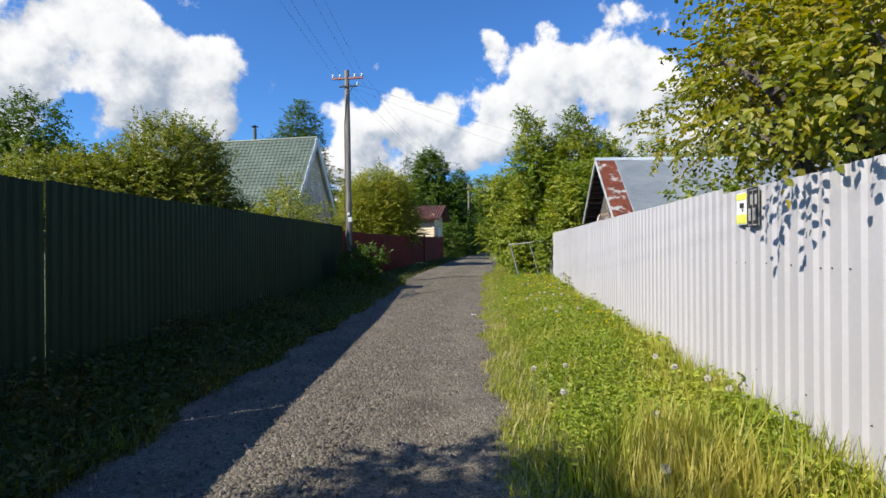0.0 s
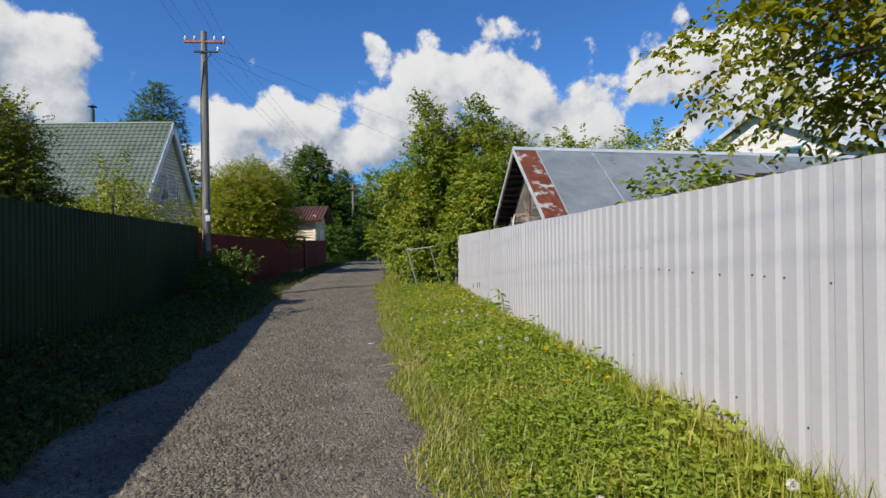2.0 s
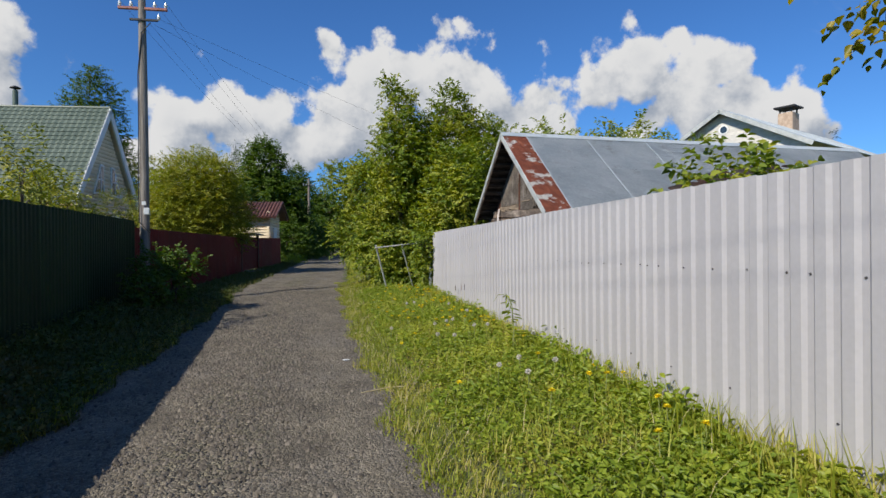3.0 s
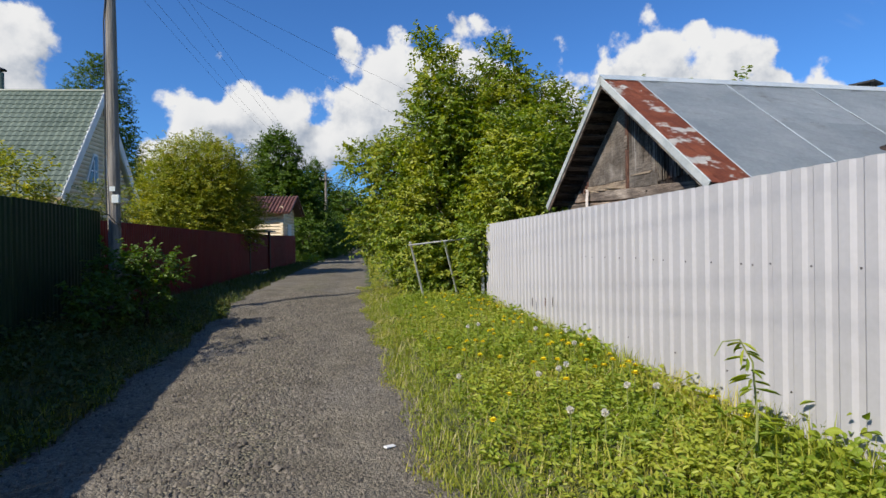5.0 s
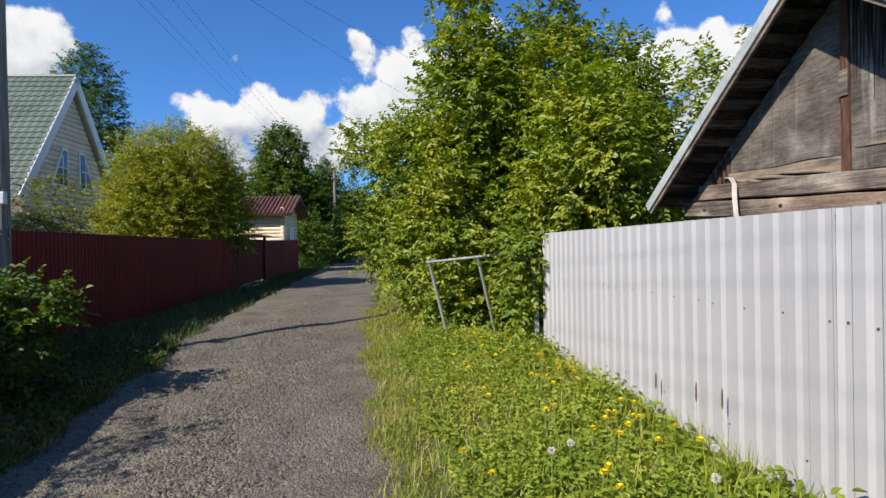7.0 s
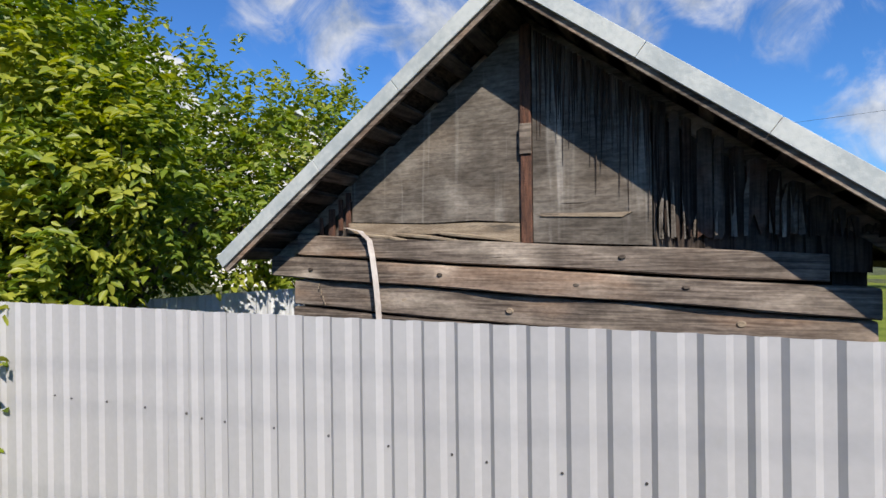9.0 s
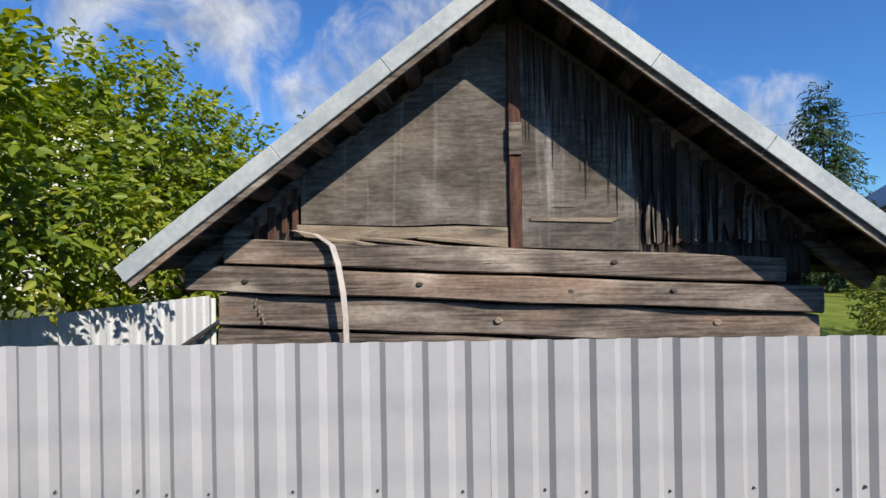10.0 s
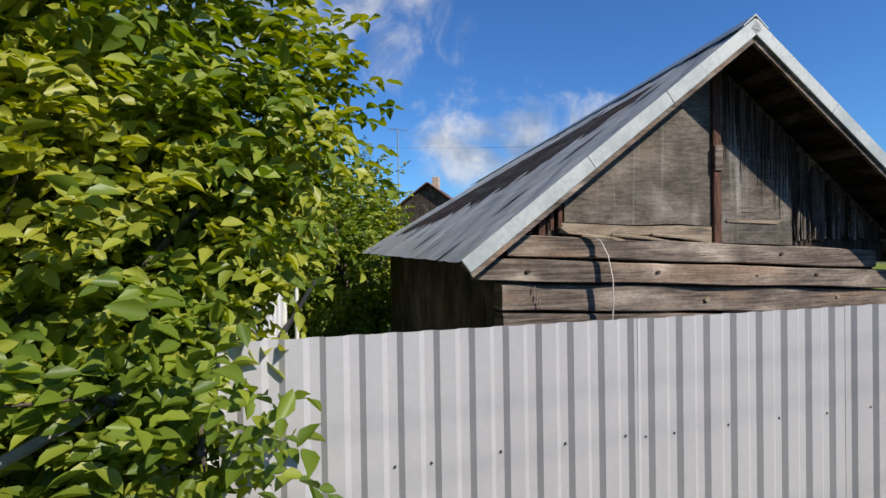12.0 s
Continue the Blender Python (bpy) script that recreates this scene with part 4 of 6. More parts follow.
for side in (1, -1):
    m = slope_matrix(side)
    RUN = HALVES[side] / math.cos(TH)
    back = BACK_L if side > 0 else BACK_R
    # purlins under the sheets, ends seen under the overhang
    for i in range(12):
        d = 0.16 + i * (RUN - 0.2) / 11.5
        # right-hand battens use the darker board colour to sink them into the eave shade
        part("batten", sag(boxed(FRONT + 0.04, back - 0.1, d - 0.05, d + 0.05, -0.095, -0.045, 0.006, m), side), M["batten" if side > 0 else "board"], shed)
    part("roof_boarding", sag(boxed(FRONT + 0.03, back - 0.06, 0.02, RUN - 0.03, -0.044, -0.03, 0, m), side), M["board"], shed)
    part("rake_board", boxed(FRONT + 0.01, FRONT + 0.035, 0.03, RUN, -0.125, -0.03, 0, m), M["beam"], shed)
    part("rafter", boxed(0.06, 0.14, 0.06, RUN - 0.1, -0.2, -0.087, 0.01, m), M["beam"], shed)
    # bent tin along the rake, in three lengths
    cuts = [0.0, 0.95, 1.72, RUN]
    for a, b in zip(cuts, cuts[1:]):
        bm = bmesh.new()
        box(bm, FRONT - 0.012, FRONT + 0.008, a + (0.0 if a == 0 else 0.002), b, -0.088, 0.012, 0.003, m)
        part("edge_trim", bm, M["fascia"], shed, "bent pale tin edge trim")
    # tin sheets
    x = FRONT - 0.004
    k = 0
    while x < back - 0.05:
        w = 0.52 if k == 0 else (1.32 if side < 0 else 0.62)
        x1 = min(x + w, back)
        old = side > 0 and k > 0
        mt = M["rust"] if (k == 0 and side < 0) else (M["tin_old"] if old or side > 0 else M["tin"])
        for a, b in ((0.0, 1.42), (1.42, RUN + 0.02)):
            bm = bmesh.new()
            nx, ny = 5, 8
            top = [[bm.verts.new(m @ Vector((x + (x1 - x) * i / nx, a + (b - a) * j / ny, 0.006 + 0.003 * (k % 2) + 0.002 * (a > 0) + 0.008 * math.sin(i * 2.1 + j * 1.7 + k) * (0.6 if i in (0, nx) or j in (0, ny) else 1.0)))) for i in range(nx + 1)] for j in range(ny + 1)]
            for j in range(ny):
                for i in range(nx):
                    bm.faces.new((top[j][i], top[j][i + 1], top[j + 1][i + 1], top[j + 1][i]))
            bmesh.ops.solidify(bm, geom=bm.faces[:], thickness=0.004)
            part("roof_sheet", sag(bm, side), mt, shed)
        if k > 0 and side < 0:
            part("seam", sag(boxed(x - 0.012, x + 0.012, 0.02, RUN + 0.015, 0.012, 0.018, 0.002, m), side), mt, shed)
        x = x1
        k += 1
bm = bmesh.new()
prism(bm, [(-0.11, RIDGE - 0.06), (0, RIDGE + 0.03), (0.11, RIDGE - 0.06), (0.11, RIDGE - 0.05), (0, RIDGE + 0.042), (-0.11, RIDGE - 0.05)], "x", FRONT - 0.01, BACK_R)
part("ridge_cap", sag(bm, 1), M["tin"], shed)
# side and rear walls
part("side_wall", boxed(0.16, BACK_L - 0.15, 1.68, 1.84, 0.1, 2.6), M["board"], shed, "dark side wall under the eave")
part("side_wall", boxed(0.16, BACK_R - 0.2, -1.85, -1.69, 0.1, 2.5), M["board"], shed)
part("rear_wall", panel([(-2.0, 0.1), (-2.0, 2.3), (-0.35, 3.55), (1.84, 2.35), (1.84, 0.1)], BACK_L - 0.15, 0.1), M["board"], shed)
part("rear_wall", panel([(-2.0, 0.1), (-2.0, 2.2), (-0.65, 3.4), (-0.6, 0.1)], BACK_R - 0.2, 0.1), M["board"], shed)

# ---- trees and shrubs ----
leafy("bird_cherry", "tall bushy bird cherry with fresh green leaves", "tree", (4.3, 21.8, 0.4),
      [(3.5, 21.9, 2.9, 1.0, 1.3, 1.6), (3.2, 23.0, 1.7, 0.8, 1.6, 1.3), (3.6, 21.6, 4.5, 0.95, 1.0, 1.3), (3.5, 21.4, 5.8, 0.52, 0.5, 0.9), (3.3, 21.4, 6.6, 0.28, 0.25, 0.5), (2.9, 24.2, 3.4, 0.8, 1.4, 1.5),
       (2.6, 23.2, 3.9, 0.6, 0.7, 0.6), (1.9, 24.4, 4.2, 0.5, 0.6, 0.45), (2.5, 24.6, 2.2, 0.7, 1.0, 0.9), (5.0, 21.2, 3.2, 1.1, 1.1, 1.7), (5.3, 21.6, 5.0, 0.9, 0.9, 1.2), (5.2, 21.4, 6.2, 0.48, 0.4, 0.7), (4.6, 20.5, 1.7, 0.8, 0.7, 1.1), (4.5, 22.2, 3.6, 1.1, 1.2, 1.6), (5.9, 21.8, 5.4, 0.4, 0.4, 0.9), (3.9, 21.0, 1.0, 0.7, 0.5, 0.8), (3.3, 21.5, 1.3, 0.6, 0.6, 1.0), (4.6, 20.9, 0.9, 0.6, 0.4, 0.7), (4.3, 21.6, 4.6, 0.9, 0.9, 1.2)],
      M["bush_leaf"], 7200, 11, 0.44, 0.108, 0.52, 21, 0.075, 5, 9, 0.3, 0.5, 0.5)
leafy("bird_cherry", "broad bird cherry bush at the fence corner", "tree", (5.6, 20.0, 0.4),
      [(4.45, 19.5, 1.5, 0.6, 0.45, 1.0), (4.5, 19.3, 2.6, 0.8, 0.6, 0.9), (5.4, 20.0, 3.3, 1.0, 0.8, 1.4), (6.6, 20.6, 3.2, 1.2, 0.9, 1.5), (6.3, 21.0, 4.7, 0.9, 0.9, 1.1), (3.95, 19.25, 1.55, 0.3, 0.25, 0.55),
       (4.2, 18.95, 1.95, 0.3, 0.2, 0.4), (4.55, 18.75, 2.9, 0.5, 0.4, 0.75), (4.7, 18.35, 3.2, 0.35, 0.28, 0.6), (4.6, 19.1, 3.9, 0.6, 0.5, 0.6), (5.6, 18.7, 2.75, 0.5, 0.35, 0.4), (6.5, 18.4, 2.85, 0.5, 0.3, 0.35), (3.72, 19.05, 1.45, 0.16, 0.16, 0.4), (3.5, 18.85, 1.75, 0.16, 0.22, 0.16), (3.6, 19.1, 1.1, 0.15, 0.2, 0.4), (3.85, 18.95, 1.55, 0.12, 0.1, 0.25), (3.55, 19.5, 1.75, 0.22, 0.25, 0.3), (3.9, 19.8, 1.1, 0.3, 0.3, 0.6)],
      M["bush_leaf"], 3700, 10, 0.36, 0.10, 0.55, 22, 0.06, 5, 8, 0.32, 0.25, 0.4)
leafy("roadside_bush", "dense green bush overhanging the lane verge", "bush", (5.0, 28.0, 0.5),
      [(4.2, 26.5, 1.8, 1.2, 1.8, 1.5), (5.0, 29, 2.4, 1.3, 2.2, 2.0), (5.8, 33, 2.2, 1.3, 2.6, 1.8), (6.6, 37, 2.0, 1.3, 2.6, 1.6), (7.2, 41, 2.0, 1.2, 2.6, 1.5), (6.5, 28, 4.0, 1.6, 2, 1.8)],
      M["bush_leaf"], 4200, 9, 0.5, 0.15, 0.6, 23, 0.06, 5, 9, plain=True)
leafy("garden_tree", "tall leafy garden tree behind the shed", "tree", (10.5, 20.5, 0.3),
      [(9.5, 20.5, 3.4, 1.6, 1.4, 1.8), (11.0, 20.2, 4.3, 1.4, 1.4, 1.4), (12.8, 19.4, 3.6, 1.5, 1.5, 1.5), (11.5, 18.6, 2.6, 1.6, 1.2, 1.6), (12.2, 17.6, 2.6, 1.2, 0.9, 1.7), (8.6, 21.4, 4.2, 1.2, 1.2, 1.5), (14.0, 17.2, 2.4, 1.2, 1.0, 1.6)],
      M["bush_leaf"], 2800, 9, 0.5, 0.15, 0.6, 24, 0.1, 2, 9, plain=True)
leafy("garden_tree", "leafy hedge tree at the back of the yard", "tree", (17, 21.0, 0.3),
      [(15, 21.5, 2.8, 2, 1.8, 2.2), (18.5, 21.0, 2.4, 2.2, 1.8, 2.0), (22, 20, 2.4, 2.4, 2, 2.0), (16.5, 20.0, 1.4, 2.6, 1.2, 1.2)],
      M["apple_leaf"], 2600, 8, 0.6, 0.2, 0.6, 25, 0.12, 2, 9, plain=True)
leafy("maple", "maple with yellow-green leaves reaching over the fence", "tree", (4.4, 5.4, 0.3),
      [(3.5, 5.9, 3.0, 0.75, 0.8, 0.7), (3.9, 4.9, 3.3, 1.0, 1.0, 0.95), (4.4, 5.6, 4.4, 1.5, 1.4, 1.2), (4.0, 6.4, 3.6, 0.8, 0.8, 0.8), (3.2, 4.6, 4.4, 0.9, 0.9, 0.8), (4.6, 4.2, 3.4, 1.2, 1.0, 1.1), (3.15, 4.1, 2.75, 0.5, 0.6, 0.45), (2.65, 3.1, 2.85, 0.4, 0.5, 0.4), (2.3, 2.9, 2.62, 0.2, 0.3, 0.18), (2.4, 4.1, 2.95, 0.35, 0.5, 0.45), (2.75, 6.3, 2.95, 0.4, 0.45, 0.35), (4.9, 5.2, 5.8, 1.4, 1.3, 1.2), (1.98, 3.2, 2.42, 0.22, 0.3, 0.16), (2.25, 2.75, 2.5, 0.22, 0.3, 0.2), (3.0, 3.3, 3.3, 0.6, 0.6, 0.5), (2.9, 5.2, 3.3, 0.6, 0.6, 0.5)],
      M["maple_leaf"], 4000, 10, 0.36, 0.064, 0.7, 26, 0.08, 3, 10, 0.35, 0.35, 0.2)
leafy("garden_shrub", "shrub branches showing over the green fence", "shrub", (-4.7, 17.4, 0.3),
      [(-4.6, 17.4, 2.6, 0.45, 0.7, 0.45), (-4.9, 16.6, 2.2, 0.5, 0.7, 0.5), (-4.8, 18.3, 2.3, 0.5, 0.6, 0.5), (-4.4, 15.7, 3.25, 0.35, 0.5, 0.35), (-4.3, 15.2, 2.9, 0.3, 0.5, 0.3)], M["apple_leaf"], 270, 7, 0.4, 0.09, 0.5, 36, 0.04, 3, 6)
leafy("garden_tree", "tall garden tree behind the green fence casting shade on the lane", "tree", (-5.4, 0.9, 0.3),
      [(-4.9, 0.6, 4.6, 0.6, 0.6, 0.45), (-5.4, -0.4, 5.0, 1.0, 0.9, 0.8), (-4.4, 0.1, 4.2, 0.4, 0.5, 0.35)], M["apple_leaf"], 300, 8, 0.45, 0.12, 0.6, 37, 0.09, 1, 7)
leafy("garden_shrub", "rounded green shrub on the lawn", "shrub", (11.0, 5.6, 0.2),
      [(11.0, 5.6, 1.2, 1.2, 1.0, 0.9), (12.4, 4.6, 1.0, 1.0, 1.0, 0.8)], M["apple_leaf"], 500, 8, 0.3, 0.1, 0.55, 38, 0.04, 3, 5)
leafy("garden_tree", "leafy young tree at the rear corner of the shed", "tree", (11.6, 16.4, 0.3),
      [(11.6, 16.4, 2.3, 1.0, 0.7, 1.6), (10.4, 17.2, 2.2, 0.9, 0.6, 1.6), (12.4, 15.9, 1.9, 0.9, 0.7, 1.3)], M["bush_leaf"], 1300, 9, 0.4, 0.11, 0.55, 39, 0.06, 3, 7)
leafy("lilac_shrub", "low lilac shrub behind the fence", "shrub", (4.9, 9.8, 0.3),
      [(4.9, 9.8, 2.2, 0.75, 0.6, 0.55), (5.5, 9.7, 2.2, 0.5, 0.5, 0.4), (4.9, 9.8, 1.2, 0.7, 0.7, 0.7)],
      M["bush_leaf"], 330, 8, 0.3, 0.10, 0.75, 27, 0.03, 3, 5)
leafy("fence_bush", "small bush with sunlit top by the pole", "bush", (-2.7, 18.9, 0.3),
      [(-2.75, 18.9, 0.85, 0.45, 0.5, 0.5), (-2.45, 19.0, 1.25, 0.45, 0.45, 0.35), (-3.1, 19.2, 1.2, 0.4, 0.5, 0.45), (-3.0, 17.9, 0.7, 0.35, 0.6, 0.45)],
      M["dark_leaf"], 560, 8, 0.24, 0.085, 0.6, 28, 0.025, 4, 5)
leafy("willow_bush", "round yellow-green willow behind the red fence", "tree", (-4.4, 33.0, 0.4),
      [(-4.0, 33.0, 3.7, 2.35, 1.9, 2.05), (-3.8, 32.8, 5.0, 1.7, 1.6, 1.3), (-4.5, 33.0, 2.6, 2.0, 1.6, 1.6), (-2.7, 33.2, 3.0, 1.3, 1.2, 1.3)],
      M["willow_leaf"], 9500, 9, 0.38, 0.12, 0.36, 29, 0.12, 4, 9, 0.2, 0.6, 0.5, plain=True)
leafy("apple_tree", "rounded apple tree behind the green fence", "tree", (-13.0, 26.0, 0.4),
      [(-12.9, 26, 5.6, 2.3, 2.2, 2.2), (-12.0, 25.6, 4.0, 1.9, 2.0, 2.0), (-14.5, 25.4, 4.4, 2.2, 2.0, 2.0), (-10.4, 26.5, 2.6, 1.3, 1.5, 1.3)],
      M["apple_leaf"], 6000, 9, 0.5, 0.16, 0.5, 30, 0.16, 3, 10, 0.2, 0.5, 0.5, plain=True)
leafy("apple_tree", "spreading garden tree behind the green fence", "tree", (-17.5, 25.0, 0.4),
      [(-17.5, 25, 4.2, 2.6, 2.4, 1.9), (-19.6, 24.6, 3.6, 2.2, 2.0, 1.8), (-15.8, 24.4, 3.8, 1.6, 1.6, 1.6)],
      M["apple_leaf"], 4200, 9, 0.5, 0.16, 0.5, 31, 0.16, 3, 8, 0.2, 0.5, 0.4, plain=True)
leafy("garden_sapling", "thin bright green sapling in front of the house", "tree", (-7.6, 25.5, 0.4),
      [(-7.6, 25.5, 3.4, 1.1, 1.0, 0.9), (-8.6, 25.0, 2.9, 0.9, 0.9, 0.6), (-6.9, 25.8, 2.6, 0.7, 0.7, 0.6)],
      M["willow_leaf"], 420, 8, 0.5, 0.14, 0.45, 32, 0.05, 3, 8, 0.2, 0.3, 0.6)
leafy("garden_shrub", "thin dull green shrub behind the red fence", "shrub", (-6.6, 29.8, 0.3),
      [(-6.6, 29.8, 3.2, 0.9, 0.8, 0.9), (-7.3, 29.4, 2.6, 0.8, 0.8, 0.7), (-6.0, 30.2, 2.6, 0.7, 0.7, 0.7)], M["apple_leaf"], 420, 8, 0.4, 0.1, 0.5, 93, 0.05, 4, 7)
leafy("dark_tree", "dense dark green maple beyond the gatehouse", "tree", (-1.2, 57, 0.8),
      [(-1.2, 57, 6.0, 2.6, 2.4, 3.0), (-1.3, 57, 9.4, 1.7, 1.7, 2.2), (0.4, 57, 4.4, 2.2, 2, 2.2)],
      M["dark_leaf"], 4200, 8, 0.7, 0.24, 0.65, 33, 0.2, 2, 9, plain=True)
leafy("dark_tree", "tall dark tree beside the far lane", "tree", (2.4, 78, 0.9),
      [(2.4, 78, 5.0, 2.4, 2.2, 3.0), (2.2, 78, 8.6, 1.9, 1.8, 2.6), (2.6, 78, 11.2, 1.0, 1.0, 1.4)], M["dark_leaf"], 2200, 8, 0.6, 0.24, 0.6, 94, 0.18, 1, 8, plain=True)
leafy("dark_tree", "tall dark tree beside the far lane", "tree", (4.4, 96, 1.1),
      [(4.4, 96, 6.0, 2.8, 2.2, 3.4), (4.4, 96, 10.2, 2.0, 1.8, 3.0)], M["dark_leaf"], 1800, 8, 0.7, 0.28, 0.6, 95, 0.18, 1, 8, plain=True)
leafy("roadside_thicket", "dark green thicket beside the far lane", "bush", (1.0, 56.0, 0.8),
      [(0.6, 52.5, 2.4, 1.8, 2.4, 1.9), (2.4, 59, 2.6, 1.8, 3, 2.0), (3.8, 66, 2.8, 1.8, 4, 2.2), (5.2, 75, 3.0, 2, 5, 2.4)],
      M["dark_leaf"], 3600, 8, 0.6, 0.22, 0.6, 34, 0.06, 5, 8, plain=True)
leafy("roadside_thicket", "dark trees closing the far end of the lane", "bush", (12.0, 150.0, 1.6),
      [(6, 150, 5, 6, 4, 5), (16, 152, 5, 7, 4, 5.5), (25, 150, 4.5, 6, 4, 5), (-2, 146, 5, 5, 4, 5), (13, 150, 2.5, 6, 3, 2.5)], M["dark_leaf"], 2600, 8, 1.2, 0.5, 0.65, 43, 0.2, 5, 8, plain=True)
leafy("grass_mound", "bright leafy tuft beside the far lane", "shrub", (0.9, 47.5, 0.6),
      [(0.9, 47.5, 0.75, 0.9, 0.8, 0.4)], M["weed"], 260, 7, 0.3, 0.12, 0.4, 35, 0.02, 3, 3)
for i, (x, y, h, r) in enumerate([(-6, 95, 17, 3.2), (3, 120, 18, 3.4), (-13, 110, 18, 3.4), (10, 130, 17, 3.2), (36, 32, 8.5, 1.7), (40, 27, 9.5, 1.8), (46, 24, 8.0, 1.6), (50, 20, 8.5, 1.4), (38, -12, 8.0, 1.6), (42, -9, 6.5, 1.6), (46, 17.6, 13.0, 2.4), (45.5, 14.0, 12.6, 2.2), (44, 8.8, 10.6, 1.5), (47, 20.2, 13.4, 2.4)]):
    conifer("spruce", "dark spruce tree in the distance", (x, y, np.interp(y, RISE_Y, RISE_Z)), h, r, 40 + i, "distant spruces")
conifer("spruce", "full green spruce standing beyond the lawn", (24.3, -3.3, 0.2), 8.9, 2.1, 58)
for i, (x, y, r, h) in enumerate([(-34, 48, 5.5, 11), (-45, 40, 6, 13), (-28, 62, 4, 9), (-27, 78, 4.5, 12), (-12, 78, 4.5, 11), (-8, 84, 4, 12), (7, 96, 4.5, 11), (16, 92, 5, 12), (20, 70, 5, 11), (24, 55, 5, 10), (30, 46, 4.5, 9), (-20, 90, 6, 14), (28, 36, 3.5, 7), (52, 30, 6, 8), (60, 8, 6, 7), (55, -18, 6, 6.5), (5, 100, 4.5, 11), (9, 118, 5, 13), (1, 92, 4, 10), (14, 128, 5, 13)]):
    leafy("background_tree", "broadleaf tree in the distance", "tree", (x, y, 0.8),
          [(x, y, h * 0.55, r, r, h * 0.34), (x + r * 0.4, y - r * 0.3, h * 0.78, r * 0.6, r * 0.6, h * 0.22), (x - r * 0.5, y, h * 0.42, r * 0.7, r * 0.7, h * 0.28)],
          M["dark_leaf"] if i % 3 == 0 else M["apple_leaf"], 800, 7, 0.9, 0.5, 0.65, 60 + i, 0.2, 1, 8, group="distant broadleaf trees", plain=True)

leafy("tall_tree", "tall rounded tree rising behind the log house", "tree", (-14.5, 55, 0.6),
      [(-14.5, 55, 8.0, 3.4, 3.0, 3.4), (-14.7, 55, 11.4, 2.9, 2.6, 2.8), (-14.4, 55, 14.0, 1.9, 1.8, 1.9), (-14.3, 55, 15.8, 0.8, 0.8, 1.0)], M["dark_leaf"], 3000, 9, 0.6, 0.2, 0.5, 92, 0.2, 1, 9, plain=True)
leafy("garden_tree", "tall dense dark tree beyond the garden", "tree", (-27, 34, 0.4),
      [(-27, 34, 6.2, 3.8, 3.6, 3.6), (-25.6, 33.6, 9.0, 2.0, 2.0, 2.2), (-29.5, 33, 8.4, 2.4, 2.2, 2.4)], M["dark_leaf"], 2600, 9, 0.6, 0.2, 0.6, 90, 0.2, 2, 8, plain=True)
leafy("garden_tree", "pale thin birch beyond the garden", "tree", (-23.5, 40, 0.4),
      [(-23.5, 40, 7.6, 1.6, 1.6, 2.4), (-22.0, 40, 5.6, 1.6, 1.4, 1.8)], M["apple_leaf"], 700, 9, 0.6, 0.16, 0.6, 91, 0.12, 1, 8, plain=True)

# ---- utility pole ----
pole = thing("utility_pole", "grey wooden power pole beside the green fence", "utility pole", pose(-3.66, 21.0, 0.2))
bm = bmesh.new()
tube(bm, [(0, 0, -0.3), (0.0, 0, 3), (-0.01, 0, 6), (-0.03, 0, 8.3)], [0.125, 0.118, 0.105, 0.09], 14)
part("shaft", bm, M["polewood"], pole)
part("crossarm", boxed(-0.62, 0.62, -0.06, -0.0 + 0.02, 7.95, 8.02, 0.01, Matrix.Rotation(radians(-8), 4, "Z")), M["polesteel"], pole, "reddish steel crossarm")
part("crossarm", boxed(-0.3, 0.42, -0.13, -0.08, 7.62, 7.68, 0.01, Matrix.Rotation(radians(-8), 4, "Z")), M["black"], pole)
bm = bmesh.new()
tube(bm, [(0, 0, 0), (0, 0, 0.06), (0, 0, 0.08), (0, 0, 0.14)], [0.03, 0.05, 0.035, 0.025], 8)
ins = bm_mesh("insulator", bm, M["glassy"])
INS = [(-0.58, 8.03), (-0.3, 8.03), (0.3, 8.03), (0.58, 8.03), (0.4, 7.70)]
for dx, z in INS:
    part("insulator", ins, parent=pole, m=pose(dx * 0.99, -0.02 - dx * 0.14, z))
bm = bmesh.new()
tube(bm, [(0.13, -0.08, 2.1), (0.15, -0.1, 1.9), (-0.10, -0.13, 2.2), (-0.13, -0.1, 3.2), (-0.11, -0.1, 4.6), (-0.12, -0.08, 6.2), (-0.02, -0.12, 7.3), (0.2, -0.1, 7.6)], 0.014, 6)
part("cable", bm, M["black"], pole, "black cable running down the shaft")
box_bm = boxed(0.02, 0.16, -0.24, -0.14, 2.40, 2.58, 0.012)
part("junction_box", box_bm, M["plastic"], pole, "white plastic junction box")
part("tag", boxed(-0.04, 0.06, -0.152, -0.14, 2.66, 2.76), M["plastic"], pole)


def wire(name, a, b, droop, r=0.0035, label="thin overhead power line"):
    a, b = Vector(a), Vector(b)
    bm = bmesh.new()
    tube(bm, [a.lerp(b, i / 14) - Vector((0, 0, droop * 4 * (i / 14) * (1 - i / 14))) for i in range(15)], r, 5)
    return tagged(part(name, bm, M["black"]), label, "power line", "overhead lines")


for dx, z in INS[:4]:
    a = (-3.66 + dx * 0.99, 20.98 - dx * 0.14, 0.2 + z + 0.14)
    wire("power_line", a, (-3.2 + dx, -22, 8.4 + (z - 8)), 0.7)
    wire("power_line", a, (3.0 + dx, 62, 8.7 + (z - 8)), 0.7)
wire("power_line", (-3.4, 21.0, 8.0), (24, 46, 7.6), 0.6, 0.0035, "service line crossing to a house")
wire("power_line", (-3.4, 21.0, 7.8), (22, 52, 7.0), 0.6, 0.0035, "service line crossing to a house")

